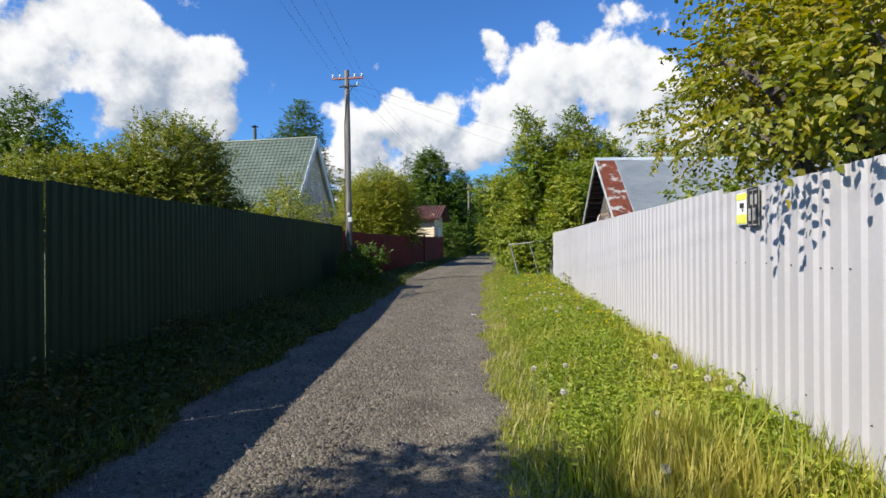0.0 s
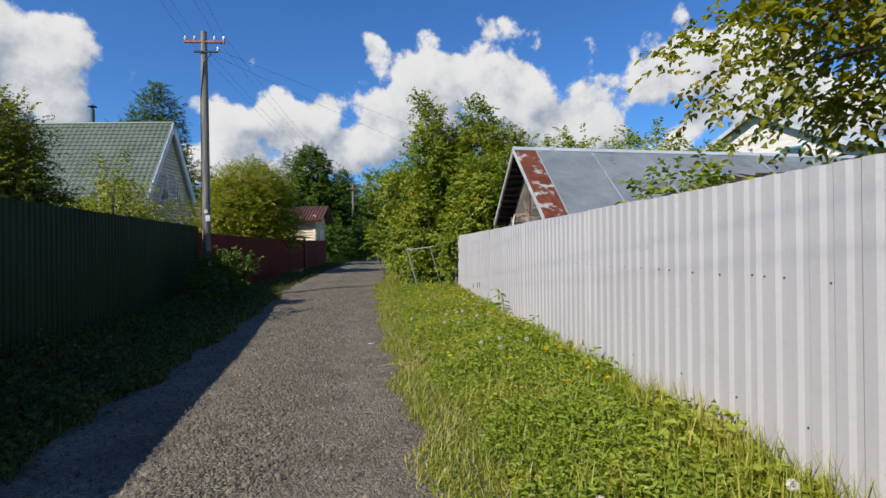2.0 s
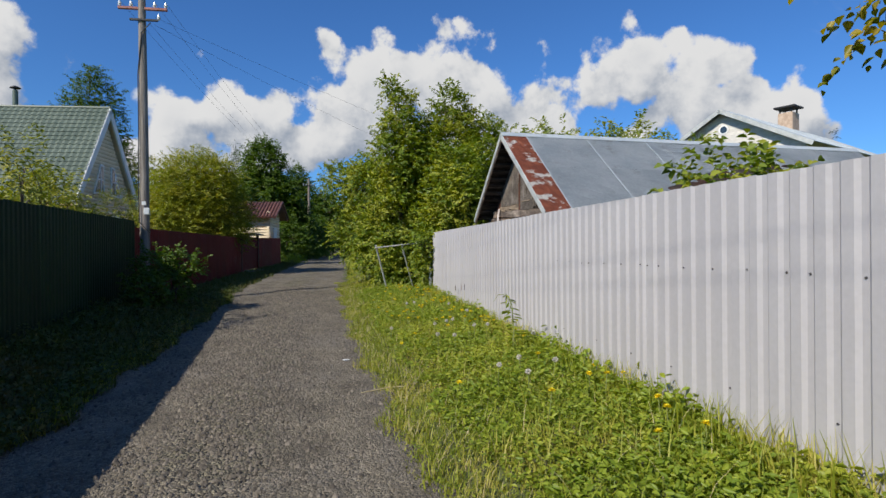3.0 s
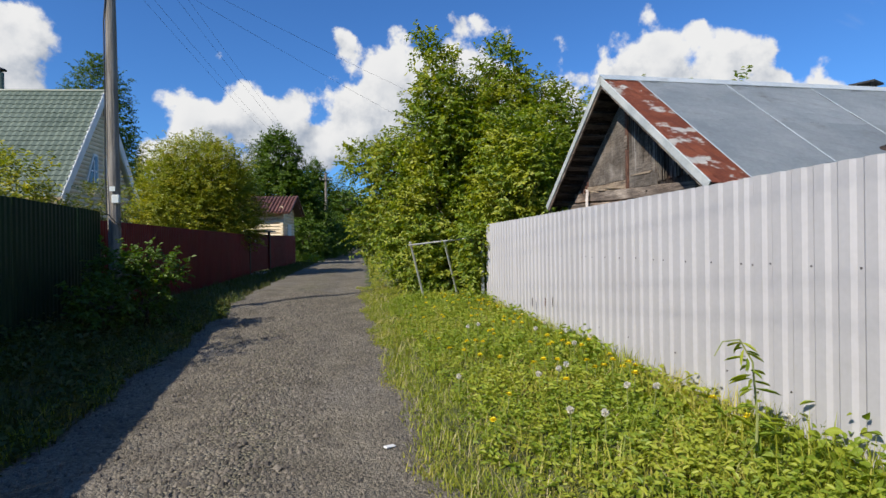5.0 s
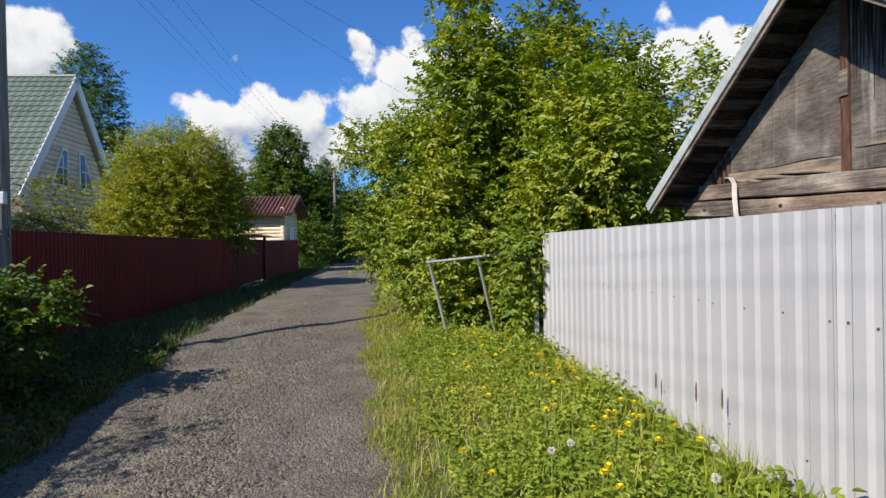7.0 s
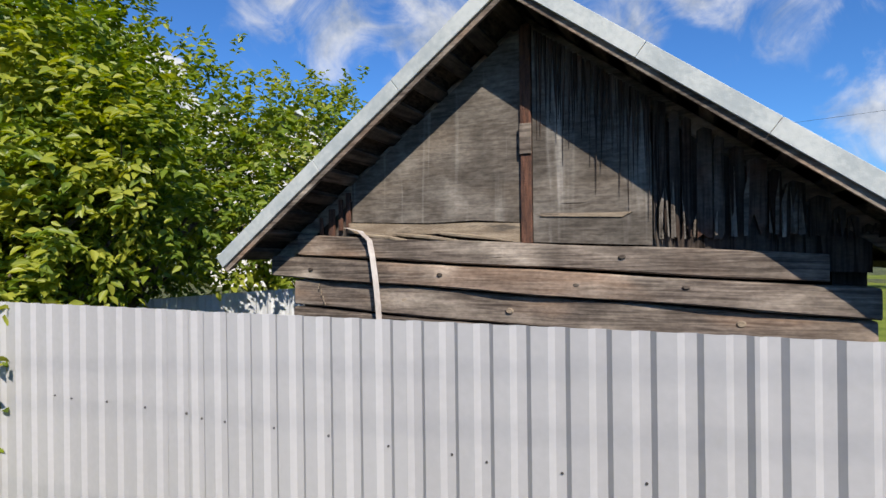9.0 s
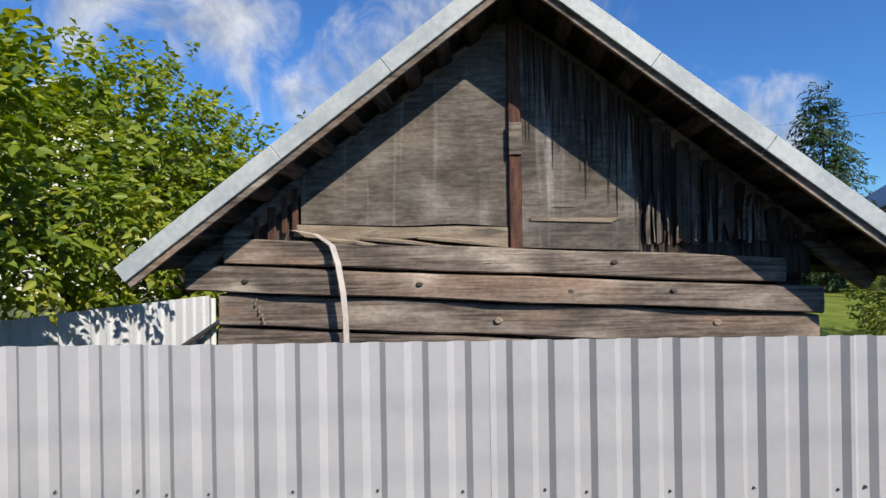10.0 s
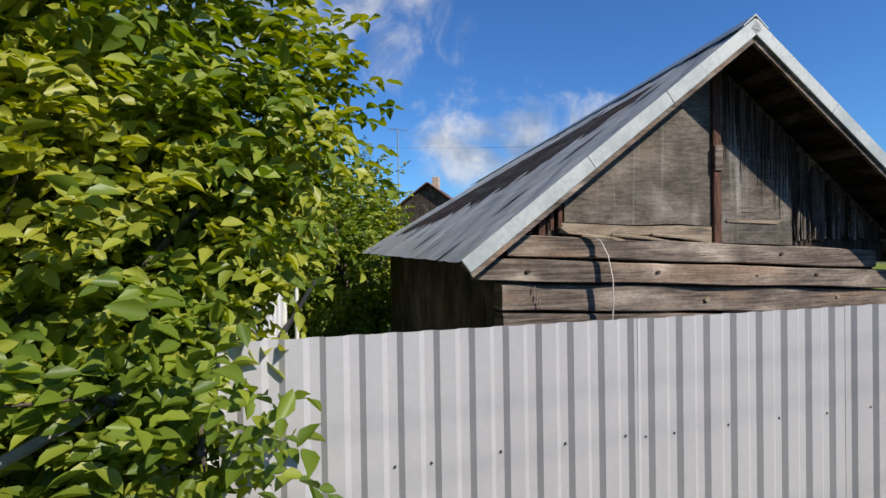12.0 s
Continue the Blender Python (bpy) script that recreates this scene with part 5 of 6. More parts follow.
# second pole far along the lane, and a dark pole behind the shed
for name, label, x, y, h, m in (("utility_pole", "distant wooden power pole along the lane", 3.0, 62, 8.2, "polewood"), ("utility_pole", "dark power pole with crossarm beyond the shed", 17.9, -4.0, 7.8, "black")):
    p = thing(name, label, "utility pole", pose(x, y, float(np.interp(y, RISE_Y, RISE_Z))))
    bm = bmesh.new()
    tube(bm, [(0, 0, -0.2), (0, 0, h * 0.5), (0, 0, h)], [0.16, 0.14, 0.11], 10)
    part("shaft", bm, M[m], p)
    turn = Matrix.Rotation(radians(0 if m == "polewood" else 70), 4, "Z")
    part("crossarm", boxed(-0.6, 0.6, -0.16, -0.1, h - 0.75, h - 0.68, 0.01, turn), M["black"], p)
    for dx in (-0.55, -0.25, 0.25, 0.55):
        part("insulator", ins, parent=p, m=turn @ pose(dx, -0.13, h - 0.68))
wire("power_line", (17.9, -4.0, 7.2), (24, 14, 6.6), 0.3, 0.005, "service line crossing to a house")

# ---- houses ----


def house_front():
    h = thing("log_house", "yellow log house with a steep green metal roof", "house", pose(-8.7, 37.5, 0.5, 0, 0, -11.6))
    # local x out of the gable, y along it, ridge along -x
    TOP, EAVE, DEEP = 8.75, 3.4, 11.0
    k = 1.583
    wid = (TOP - EAVE) / k
    bm = bmesh.new()
    prism(bm, [(-wid + 0.5, -0.4), (-wid + 0.5, EAVE + 0.3), (0, TOP - 0.45), (wid - 0.5, EAVE + 0.3), (wid - 0.5, -0.4)], "x", -DEEP + 0.4, -0.30)
    part("wall", bm, M["yellow_log"], h)
    z = 1.0
    while z < TOP - 0.9:
        half = min(wid - 0.45, (TOP - 0.5 - z) / k - 0.1)
        bm = bmesh.new()
        tube(bm, [(-0.30, -half, z), (-0.30, half, z)], 0.11, 8)
        part("log", bm, M["yellow_log"], h)
        z += 0.2
    part("plinth", boxed(-0.35, -0.17, -wid + 0.4, wid - 0.4, -0.5, 0.6), M["plinth"], h)
    for s in (1, -1):
        n = int(DEEP / 0.3)
        L = math.hypot(wid, TOP - EAVE)
        a = math.atan2(TOP - EAVE, wid)
        m = Matrix.Translation((0, 0, TOP)) @ Matrix.Rotation(-s * a, 4, "X") @ Matrix.Diagonal((1, s, 1, 1))
        v, f = [], []
        nx = n * 4
        rows_n = 22
        for j in range(rows_n + 1):
            for e in (0, 1):
                for i in range(nx + 1):
                    v.append(tuple(m @ Vector((-DEEP * i / nx, L * j / rows_n + (0.01 if e else 0), 0.05 + 0.022 * math.cos(2 * math.pi * i / 4) + (0.035 if e == 0 else 0.0) * (j > 0)))))
        w = nx + 1
        for j in range(2 * rows_n + 1):
            for i in range(nx):
                q = (j * w + i, j * w + i + 1, (j + 1) * w + i + 1, (j + 1) * w + i)
                f.append(q)
        part("roof", quick_mesh("roof", v, f, M["roof_green"]), parent=h, label="green metal tile roof")
        part("roof_deck", boxed(-DEEP + 0.02, -0.03, 0.05, L - 0.05, -0.1, 0.0, 0, m), M["yellow_log"], h)
        part("rake_board", boxed(-0.04, 0.04, 0, L, -0.26, 0.07, 0, m), M["white_paint"], h, "white rake board")
    bm = bmesh.new()
    tube(bm, [(-DEEP - 0.02, 0, TOP + 0.06), (0.03, 0, TOP + 0.06)], 0.09, 8)
    part("ridge_cap", bm, M["roof_green"], h)
    # gable windows with slanted outer side
    for s in (1, -1):
        win = part("window", panel([(s * 0.36, 4.1), (s * 0.36, 5.7), (s * 0.70, 5.7), (s * 1.42, 4.1)], -0.20, 0.06), M["white_paint"], h, "white framed window with a slanted side")
        part("pane", panel([(s * 0.45, 4.2), (s * 0.45, 5.6), (s * 0.66, 5.6), (s * 1.26, 4.2)], -0.14, 0.012), M["pane"], win)
        part("glazing_bar", boxed(-0.13, -0.11, min(s * 0.45, s * 0.98), max(s * 0.45, s * 0.98), 4.85, 4.90), M["white_paint"], win)
        part("glazing_bar", boxed(-0.13, -0.11, s * 0.74 - 0.025, s * 0.74 + 0.025, 4.22, 5.4), M["white_paint"], win)
    ch = part("chimney", tube(bmesh.new(), [(-4.8, 0.1, TOP - 0.4), (-4.8, 0.1, TOP + 0.95)], 0.13, 12), M["roof_green"], h, "round dark green chimney pipe")
    part("cowl", tube(bmesh.new(), [(-4.8, 0.1, TOP + 1.06), (-4.8, 0.1, TOP + 1.10), (-4.8, 0.1, TOP + 1.2)], [0.25, 0.23, 0.02], 12), M["black"], ch)
    part("strut", tube(bmesh.new(), [(-4.8, 0.1, TOP + 0.9), (-4.8, 0.1, TOP + 1.1)], 0.05, 6), M["black"], ch)
    part("porch_roof", boxed(-9, 0.4, -wid - 1.3, -wid + 0.2, 2.8, 2.92, 0.02, Matrix.Rotation(radians(3), 4, "X")), M["white_sheet"], h, "pale lean-to porch roof")
    part("porch_wall", boxed(-8.8, 0.1, -wid - 1.0, -wid + 0.4, -0.5, 2.7), M["yellow_log"], h)
    return h


house_front()


def gatehouse():
    h = thing("gatehouse", "small yellow log hut with brown tiled roof", "hut", pose(-0.45, 44.6, 0.5, 0, 0, -14))
    # ridge along local x, gable faces +x
    L, HALF_W, EAVE, TOP = 2.3, 1.25, 3.75, 4.5
    bm = bmesh.new()
    prism(bm, [(-HALF_W, 0), (-HALF_W, EAVE), (0, TOP - 0.1), (HALF_W, EAVE), (HALF_W, 0)], "x", -L, 0.0)
    part("wall", bm, M["yellow_log"], h)
    for i in range(18):
        z = 0.2 + i * 0.2
        part("log", tube(bmesh.new(), [(-L - 0.15, -HALF_W, z), (0.15, -HALF_W, z)], 0.11, 8), M["yellow_log"], h)
        part("log", tube(bmesh.new(), [(0, -HALF_W - 0.15, z + 0.1), (0, HALF_W + 0.15, z + 0.1)], 0.11, 8), M["yellow_log"], h)
    a = math.atan2(TOP - EAVE, HALF_W)
    run = math.hypot(TOP - EAVE, HALF_W) + 0.75
    for s in (1, -1):
        m = Matrix.Translation((0, 0, TOP)) @ Matrix.Rotation(-s * a, 4, "X") @ Matrix.Diagonal((1, s, 1, 1))
        part("roof_deck", boxed(-L - 0.4, 0.55, 0, run, -0.09, 0.0, 0, m), M["roof_brown"], h)
        for i in range(16):
            x = -L - 0.38 + i * 0.222
            part("roof_tile", tube(bmesh.new(), [m @ Vector((x, 0, 0.03)), m @ Vector((x, run, 0.03))], 0.07, 6), M["roof_brown"], h)
        part("rake_board", boxed(0.55, 0.59, 0, run, -0.16, 0.06, 0, m), M["roof_brown"], h)
    part("window", boxed(0.1, 0.16, -0.4, 0.4, 1.9, 2.7, 0.01), M["white_paint"], h)


gatehouse()


def villa():
    h = thing("brick_house", "white brick house with grey metal roof and brick chimney", "house", pose(24.3, 29.4, 0.7, 0, 0, -162))
    W, EAVE, TOP, L = 4.2, 6.4, 8.7, 14.0
    bm = bmesh.new()
    prism(bm, [(-W, -0.3), (-W, EAVE), (0, TOP - 0.12), (W, EAVE), (W, -0.3)], "x", -L, 0)
    part("wall", bm, M["white_brick"], h)
    z = 5.0
    while z < TOP - 0.4:
        half = min(W, (TOP - 0.2 - z) / ((TOP - EAVE) / W))
        part("brick_course", boxed(0.0, 0.012, -half, half, z, z + 0.13), M["white_brick"], h)
        z += 0.15
    a = math.atan2(TOP - EAVE, W)
    run = math.hypot(TOP - EAVE, W) + 0.6
    for s in (1, -1):
        m = Matrix.Translation((0, 0, TOP)) @ Matrix.Rotation(-s * a, 4, "X") @ Matrix.Diagonal((1, s, 1, 1))
        for i in range(15):
            x = -L - 0.2 + i * 0.98
            part("roof_sheet", boxed(x, x + 0.97, 0, run, 0.0, 0.03 + 0.004 * (i % 2), 0, m), M["roof_brown" if i < 3 else "tin"], h)
            part("seam", boxed(x - 0.015, x + 0.015, 0, run, 0.03, 0.06, 0, m), M["tin"], h)
        part("rake_board", boxed(0.5, 0.55, 0, run, -0.2, 0.03, 0, m), M["fascia"], h)
    win = part("window", boxed(0.0, 0.05, 1.2, 2.4, 5.2, 6.4, 0.01), M["teal"], h, "teal framed window")
    part("pane", boxed(0.05, 0.06, 1.3, 2.3, 5.3, 6.3), M["pane"], win)
    vent = part("round_window", tube(bmesh.new(), [(0.0, 0, 7.6), (0.05, 0, 7.6)], 0.28, 12), M["white_paint"], h)
    part("pane", tube(bmesh.new(), [(0.05, 0, 7.6), (0.06, 0, 7.6)], 0.2, 12), M["pane"], vent)
    ch = part("chimney", boxed(-8.9, -7.9, -0.5, 0.4, TOP - 1.0, TOP + 1.0, 0.03), M["red_brick"], h, "pale brick chimney")
    part("cowl", boxed(-9.1, -7.7, -0.7, 0.6, TOP + 1.3, TOP + 1.42, 0.03), M["black"], ch)
    for dx in (-8.8, -8.0):
        for dy in (-0.4, 0.3):
            part("strut", boxed(dx - 0.04, dx + 0.04, dy - 0.04, dy + 0.04, TOP + 1.0, TOP + 1.32), M["black"], ch)


villa()


def far_house(label, m, W, L, EAVE, TOP, wall, roof):
    h = thing("house", label, "house", m)
    bm = bmesh.new()
    prism(bm, [(-W, -0.3), (-W, EAVE), (0, TOP - 0.12), (W, EAVE), (W, -0.3)], "x", -L, 0)
    part("wall", bm, M[wall], h)
    a = math.atan2(TOP - EAVE, W)
    run = math.hypot(TOP - EAVE, W) + 0.5
    for s in (1, -1):
        m2 = Matrix.Translation((0, 0, TOP)) @ Matrix.Rotation(-s * a, 4, "X") @ Matrix.Diagonal((1, s, 1, 1))
        part("roof", boxed(-L - 0.4, 0.4, 0, run, 0, 0.08, 0.02, m2), M[roof], h)
    for y0 in (-W * 0.5, W * 0.5):
        win = part("window", boxed(0.0, 0.05, y0 - 0.5, y0 + 0.5, 1.2, 2.4, 0.01), M["white_paint"], h)
        part("pane", boxed(0.05, 0.06, y0 - 0.42, y0 + 0.42, 1.28, 2.32), M["pane"], win)
    if roof == "roof_blue":
        return h
    ch = part("chimney", boxed(-L * 0.5, -L * 0.5 + 0.5, -0.25, 0.25, TOP - 0.5, TOP + 0.8, 0.02), M["red_brick"], h)
    return h


brown = far_house("brown wooden house behind the trees", pose(36, 6.4, 0.2, 0, 0, 150), 3.2, 7, 4.0, 6.4, "board", "roof_brown")
far_house("house with a dark blue metal roof", pose(22, -9.0, 0.2, 0, 0, 150), 4.0, 9, 3.6, 6.2, "board", "roof_blue")
ant = thing("aerial", "tall thin television aerial on a mast", "aerial", pose(40.0, 7.3, 2.0))
part("mast", tube(bmesh.new(), [(0, 0, -1.9), (0, 0, 9.0)], 0.045, 6), M["steel"], ant)
part("boom", tube(bmesh.new(), [(-0.4, -0.6, 8.9), (0.4, 0.6, 9.1)], 0.02, 5), M["steel"], ant)
for i in range(6):
    c = Vector((-0.35 + 0.14 * i, -0.52 + 0.21 * i, 8.92 + 0.03 * i))
    part("element", tube(bmesh.new(), [c + Vector((-0.35, 0.22, 0)), c + Vector((0.35, -0.22, 0))], 0.012, 5), M["steel"], ant)

# ---- white fence and posts in the yard ----
wf = thing("corrugated_fence", "white profiled sheet fence dappled with leaf shade", "fence", pose(8.3, 18.2, 0, 0, 0, 68))
w_sheet = ribbed(1.12, 1.75, 0.16, 0.07, 0.025, 0.04, 0.02, M["white_sheet"])
for k in range(4):
    part("sheet", w_sheet, parent=wf, m=pose(0.003 * (k % 2), k * 1.12, 0.15))
part("fence_post", tube(bmesh.new(), [(0.0, -0.06, 0.1), (0.0, -0.06, 1.86)], 0.035, 10), M["plastic"], wf, "white pipe post")
part("rail", tube(bmesh.new(), [(-0.12, 2.0, 0.9), (-0.1, -1.2, 1.95)], 0.03, 8), M["black"], wf, "dark leaning bar")
pp = thing("pipe_post", "thin pale steel pipe post in the yard", "post", pose(9.6, 17.9, 0.2))
part("pipe", tube(bmesh.new(), [(0, 0, -0.1), (0, 0, 1.75)], 0.03, 10), M["plastic"], pp)

# ---- old pipe gate frame at the fence end ----
gate = thing("gate_frame", "leaning old grey steel pipe gate frame", "gate", pose(3.0, 20.4, 0.2))
o = Vector((3.0, 20.4, 0.2))
for a, b, r in (((3.0, 20.72, 0.1), (2.5, 20.18, 1.73), 0.027), ((3.74, 20.38, 0.15), (3.15, 19.66, 1.75), 0.027)):
    part("post", tube(bmesh.new(), [Vector(a) - o, Vector(b) - o], r, 10), M["polesteel_pale"], gate)
part("crossbar", tube(bmesh.new(), [Vector((2.48, 20.22, 1.66)) - o, Vector((3.15, 19.68, 1.74)) - o, Vector((3.62, 19.40, 1.79)) - o, Vector((3.9, 19.05, 1.94)) - o], 0.021, 10), M["steel"], gate)
ep = thing("fence_end_post", "pale steel post at the end of the fence", "post", pose(3.795, 18.98, 0.1))
part("pipe", boxed(-0.03, 0.03, -0.03, 0.03, 0, 1.72, 0.006), M["polesteel_pale"], ep)

# ---- signs on the grey fence ----
sg = thing("notice_sheet", "yellow and white printed camera notice on the fence", "sign", pose(2.352, 4.14, 1.72, 0, 0, TURN_DEG))
part("sheet", boxed(-0.016, -0.010, 0.0, 0.18, 0.02, 0.27, 0.002), M["white_paint"], sg)
part("yellow_band", boxed(-0.019, -0.0165, 0.006, 0.174, 0.03, 0.10), M["yellow"], sg)
part("yellow_band", boxed(-0.019, -0.0165, 0.006, 0.174, 0.215, 0.262), M["yellow"], sg)
part("camera_symbol", boxed(-0.019, -0.0165, 0.05, 0.12, 0.15, 0.19, 0.001), M["black"], sg)
part("camera_symbol", boxed(-0.019, -0.0165, 0.06, 0.08, 0.12, 0.146, 0.001), M["black"], sg)
nb = thing("number_sign", "pale house number plate 55 with dark frame", "sign", pose(2.333, 3.95, 1.72, 0, 0, TURN_DEG))
part("plate", boxed(-0.020, -0.010, 0.0, 0.17, 0.0, 0.29, 0.004), M["plinth"], nb)
for y0, y1, z0, z1 in ((0.0, 0.008, 0, 0.29), (0.162, 0.17, 0, 0.29), (0.009, 0.161, 0, 0.008), (0.009, 0.161, 0.282, 0.29)):
    part("frame_bar", boxed(-0.026, -0.0205, y0, y1, z0, z1), M["black"], nb)
for y0 in (0.02, 0.093):
    for z0, z1, ya, yb in ((0.245, 0.27, 0, 0.058), (0.14, 0.165, 0, 0.058), (0.02, 0.045, 0, 0.058), (0.166, 0.244, 0.038, 0.058), (0.046, 0.139, 0, 0.02)):
        part("digit_stroke", boxed(-0.024, -0.0205, y0 + ya, y0 + yb, z0, z1), M["black"], nb)


def parked_car(m):
    """A small hatchback seen from the front, far along the lane."""
    c = thing("parked_car", "blue hatchback parked far along the lane", "car", m)
    bm = bmesh.new()
    prism(bm, [(-1.9, 0.25), (-1.95, 0.7), (-1.1, 0.92), (-0.5, 1.42), (1.1, 1.45), (1.8, 0.95), (1.9, 0.3)], "y", -0.8, 0.8)
    bmesh.ops.rotate(bm, verts=bm.verts[:], matrix=Matrix.Rotation(radians(90), 3, "Z"))
    part("body", bm, M["roof_blue"], c)
    part("windscreen", boxed(-0.68, 0.68, -0.98, -0.62, 1.0, 1.3, 0.02), M["pane"], c)
    for x in (-0.6, 0.6):
        part("headlight", boxed(x - 0.15, x + 0.15, -1.98, -1.9, 0.62, 0.75, 0.02), M["glassy"], c)
    for x in (-0.82, 0.82):
        for y in (-1.25, 1.25):
            w = part("wheel", tube(bmesh.new(), [(x - 0.1, y, 0.3), (x + 0.1, y, 0.3)], 0.3, 14), M["black"], c)
            part("rim", tube(bmesh.new(), [(x - 0.11, y, 0.3), (x + 0.11, y, 0.3)], 0.18, 10), M["steel"], w)
    return c


parked_car(pose(12.4, 128, float(np.interp(128, RISE_Y, RISE_Z)) + 0.02, 0, 0, -6))

# ---- verge plants ----


def blades(n, xf, yr, h0, h1, rng, wide=0.006, power=1.0, lean=0.5):
    y = yr[0] + (yr[1] - yr[0]) * rng.random(n) ** power
    x = xf(y, rng)
    z = ground_z(x, y) - 0.01
    h = h0 + (h1 - h0) * rng.random(n) ** 1.8
    a = rng.random(n) * 6.283
    d = np.stack([np.cos(a), np.sin(a), np.zeros(n)], 1)
    s = np.stack([-np.sin(a), np.cos(a), np.zeros(n)], 1) * (wide * (0.6 + 0.8 * rng.random((n, 1))))
    ln = (lean * (0.2 + rng.random(n)) * h)[:, None]
    b = np.stack([x, y, z], 1)
    up = np.array([0, 0, 1.0]) * h[:, None]
    v = np.stack([b - s, b + s, b + up * 0.55 + d * ln * 0.35 + s * 0.8, b + up * 0.55 + d * ln * 0.35 - s * 0.8, b + up * 0.95 + d * ln + s * 0.1, b + up * 0.95 + d * ln - s * 0.1], 1).reshape(-1, 3)
    i = np.arange(n)[:, None] * 6
    f = np.concatenate([i + np.array([[0, 1, 2, 3]]), i + np.array([[3, 2, 4, 5]])], 1).reshape(-1, 4)
    return v, f


def grass(name, label, specs, seed, material):
    rng = np.random.default_rng(seed)
    vs, fs, o = [], [], 0
    for sp in specs:
        v, f = blades(*sp[:5], rng, **sp[5])
        vs.append(v)
        fs.append(f + o)
        o += len(v)
    tagged(new(name, quick_mesh(name, np.concatenate(vs), np.concatenate(fs), material, flat_size=4)), label, "grass", kind="stuff")


def fence_x(y):
    return 3.826 + (y - 18.81) * 0.1


def right_verge(y, rng):
    l, r = edges(y)
    hi = np.where(y < 18.8, fence_x(y) - 0.02, r + 1.6)
    return r - 0.12 + (hi - r + 0.12) * rng.random(len(y))


def right_edge(y, rng):
    l, r = edges(y)
    return r - 0.2 + np.abs(rng.normal(size=len(y))) * 0.3


def fence_foot(y, rng):
    return fence_x(y) - 0.03 - np.abs(rng.normal(size=len(y))) * 0.16


def weed_belt(y, rng):
    l, r = edges(y)
    hi = np.where(y < 18.8, fence_x(y) - 0.06, r + 2.0)
    return r + 0.35 + (hi - r - 0.35) * rng.random(len(y)) ** 0.75


def left_verge(y, rng):
    l, r = edges(y)
    lo = np.where(y < 20.7, -3.85, np.interp(y, [20.7, 45], [-3.85, 0.1]))
    return lo + (l + 0.12 - lo) * rng.random(len(y))


grass("grass", "sunlit green verge grass along the grey fence",
      [(68000, right_verge, (0.3, 24), 0.03, 0.125, {"power": 1.25, "wide": 0.0045, "lean": 0.9}), (11000, weed_belt, (0.3, 19), 0.08, 0.27, {"wide": 0.004, "lean": 1.0}), (9000, fence_foot, (0.5, 18.8), 0.1, 0.42, {"wide": 0.005}), (16000, right_edge, (0.3, 26), 0.02, 0.09, {"wide": 0.004, "lean": 1.0}),
       (9000, lambda y, r: right_edge(y, r) + 0.4, (24, 70), 0.03, 0.11, {"wide": 0.012}),
       (2600, lambda y, r: 1.35 + r.normal(size=len(y)) * 0.22, (2.6, 3.7), 0.2, 0.5, {"wide": 0.006, "lean": 0.5})], 101, M["grass"])
# left verge blades are coloured darker than the sunlit grass to deepen the shade
grass("grass", "rank verge grass along the green fence, coloured dark for its shade",
      [(24000, left_verge, (1.5, 24), 0.06, 0.3, {"power": 1.1, "wide": 0.005, "lean": 0.8}), (9000, left_verge, (24, 48), 0.05, 0.2, {"wide": 0.01})], 102, M["shaded_verge"])
# strip in the lighter grass colour stands in for grazing light at the edge
grass("grass", "green grass along the shaded lane edge, kept lighter for grazing light",
      [(4200, lambda y, r: edges(y)[0] - np.abs(r.normal(size=len(y))) * 0.3 + 0.08, (2.0, 21), 0.05, 0.22, {"wide": 0.0045, "lean": 0.9})], 104, M["grass"])
grass("dry_grass", "dry straw-coloured grass stems in the verge",
      [(2600, lambda y, r: right_edge(y, r) + 0.15, (0.5, 24), 0.04, 0.2, {"wide": 0.002, "lean": 1.1}), (1100, right_verge, (0.5, 22), 0.1, 0.34, {"wide": 0.002, "lean": 0.9})], 103, M["straw"])

# broad-leaved weeds
rng = np.random.default_rng(110)


def weeds(name, label, n, xf, yr, power, hmax, leaf, per, rng, material, plain=False):
    y = yr[0] + (yr[1] - yr[0]) * rng.random(n) ** power
    x = xf(y, rng)
    z = ground_z(x, y)
    patch = 0.5 + 0.5 * np.sin(1.7 * x + 2.1 * np.sin(0.9 * y)) * np.cos(1.3 * y + x)
    h = hmax * (0.3 + 0.7 * rng.random(n)) * (0.5 + 0.6 * patch)
    h = h * np.where(rng.random(n) < 0.12, 1.25, 1.0)
    c = np.repeat(np.stack([x, y, z + h * 0.55], 1), per, 0)
    m = n * per
    a = rng.random(m) * 6.283
    d = np.stack([np.cos(a), np.sin(a), 0.15 + 0.38 * rng.normal(size=m)], 1)
    base = c + d * 0.035 * rng.random((m, 1)) + np.stack([rng.normal(size=m) * 0.03, rng.normal(size=m) * 0.03, (rng.random(m) - 0.5) * np.repeat(h, per) * 0.9], 1)
    size = leaf * (0.6 + 0.7 * rng.random(m))
    tagged(new(name, leaves_mesh(name, base, d, np.array([0, 0, 0.8]) + np.array(SUN) * 0.4 + rng.normal(size=(m, 3)) * 0.55, size, size * 0.5, material, plain=plain)), label, "weeds", kind="stuff")


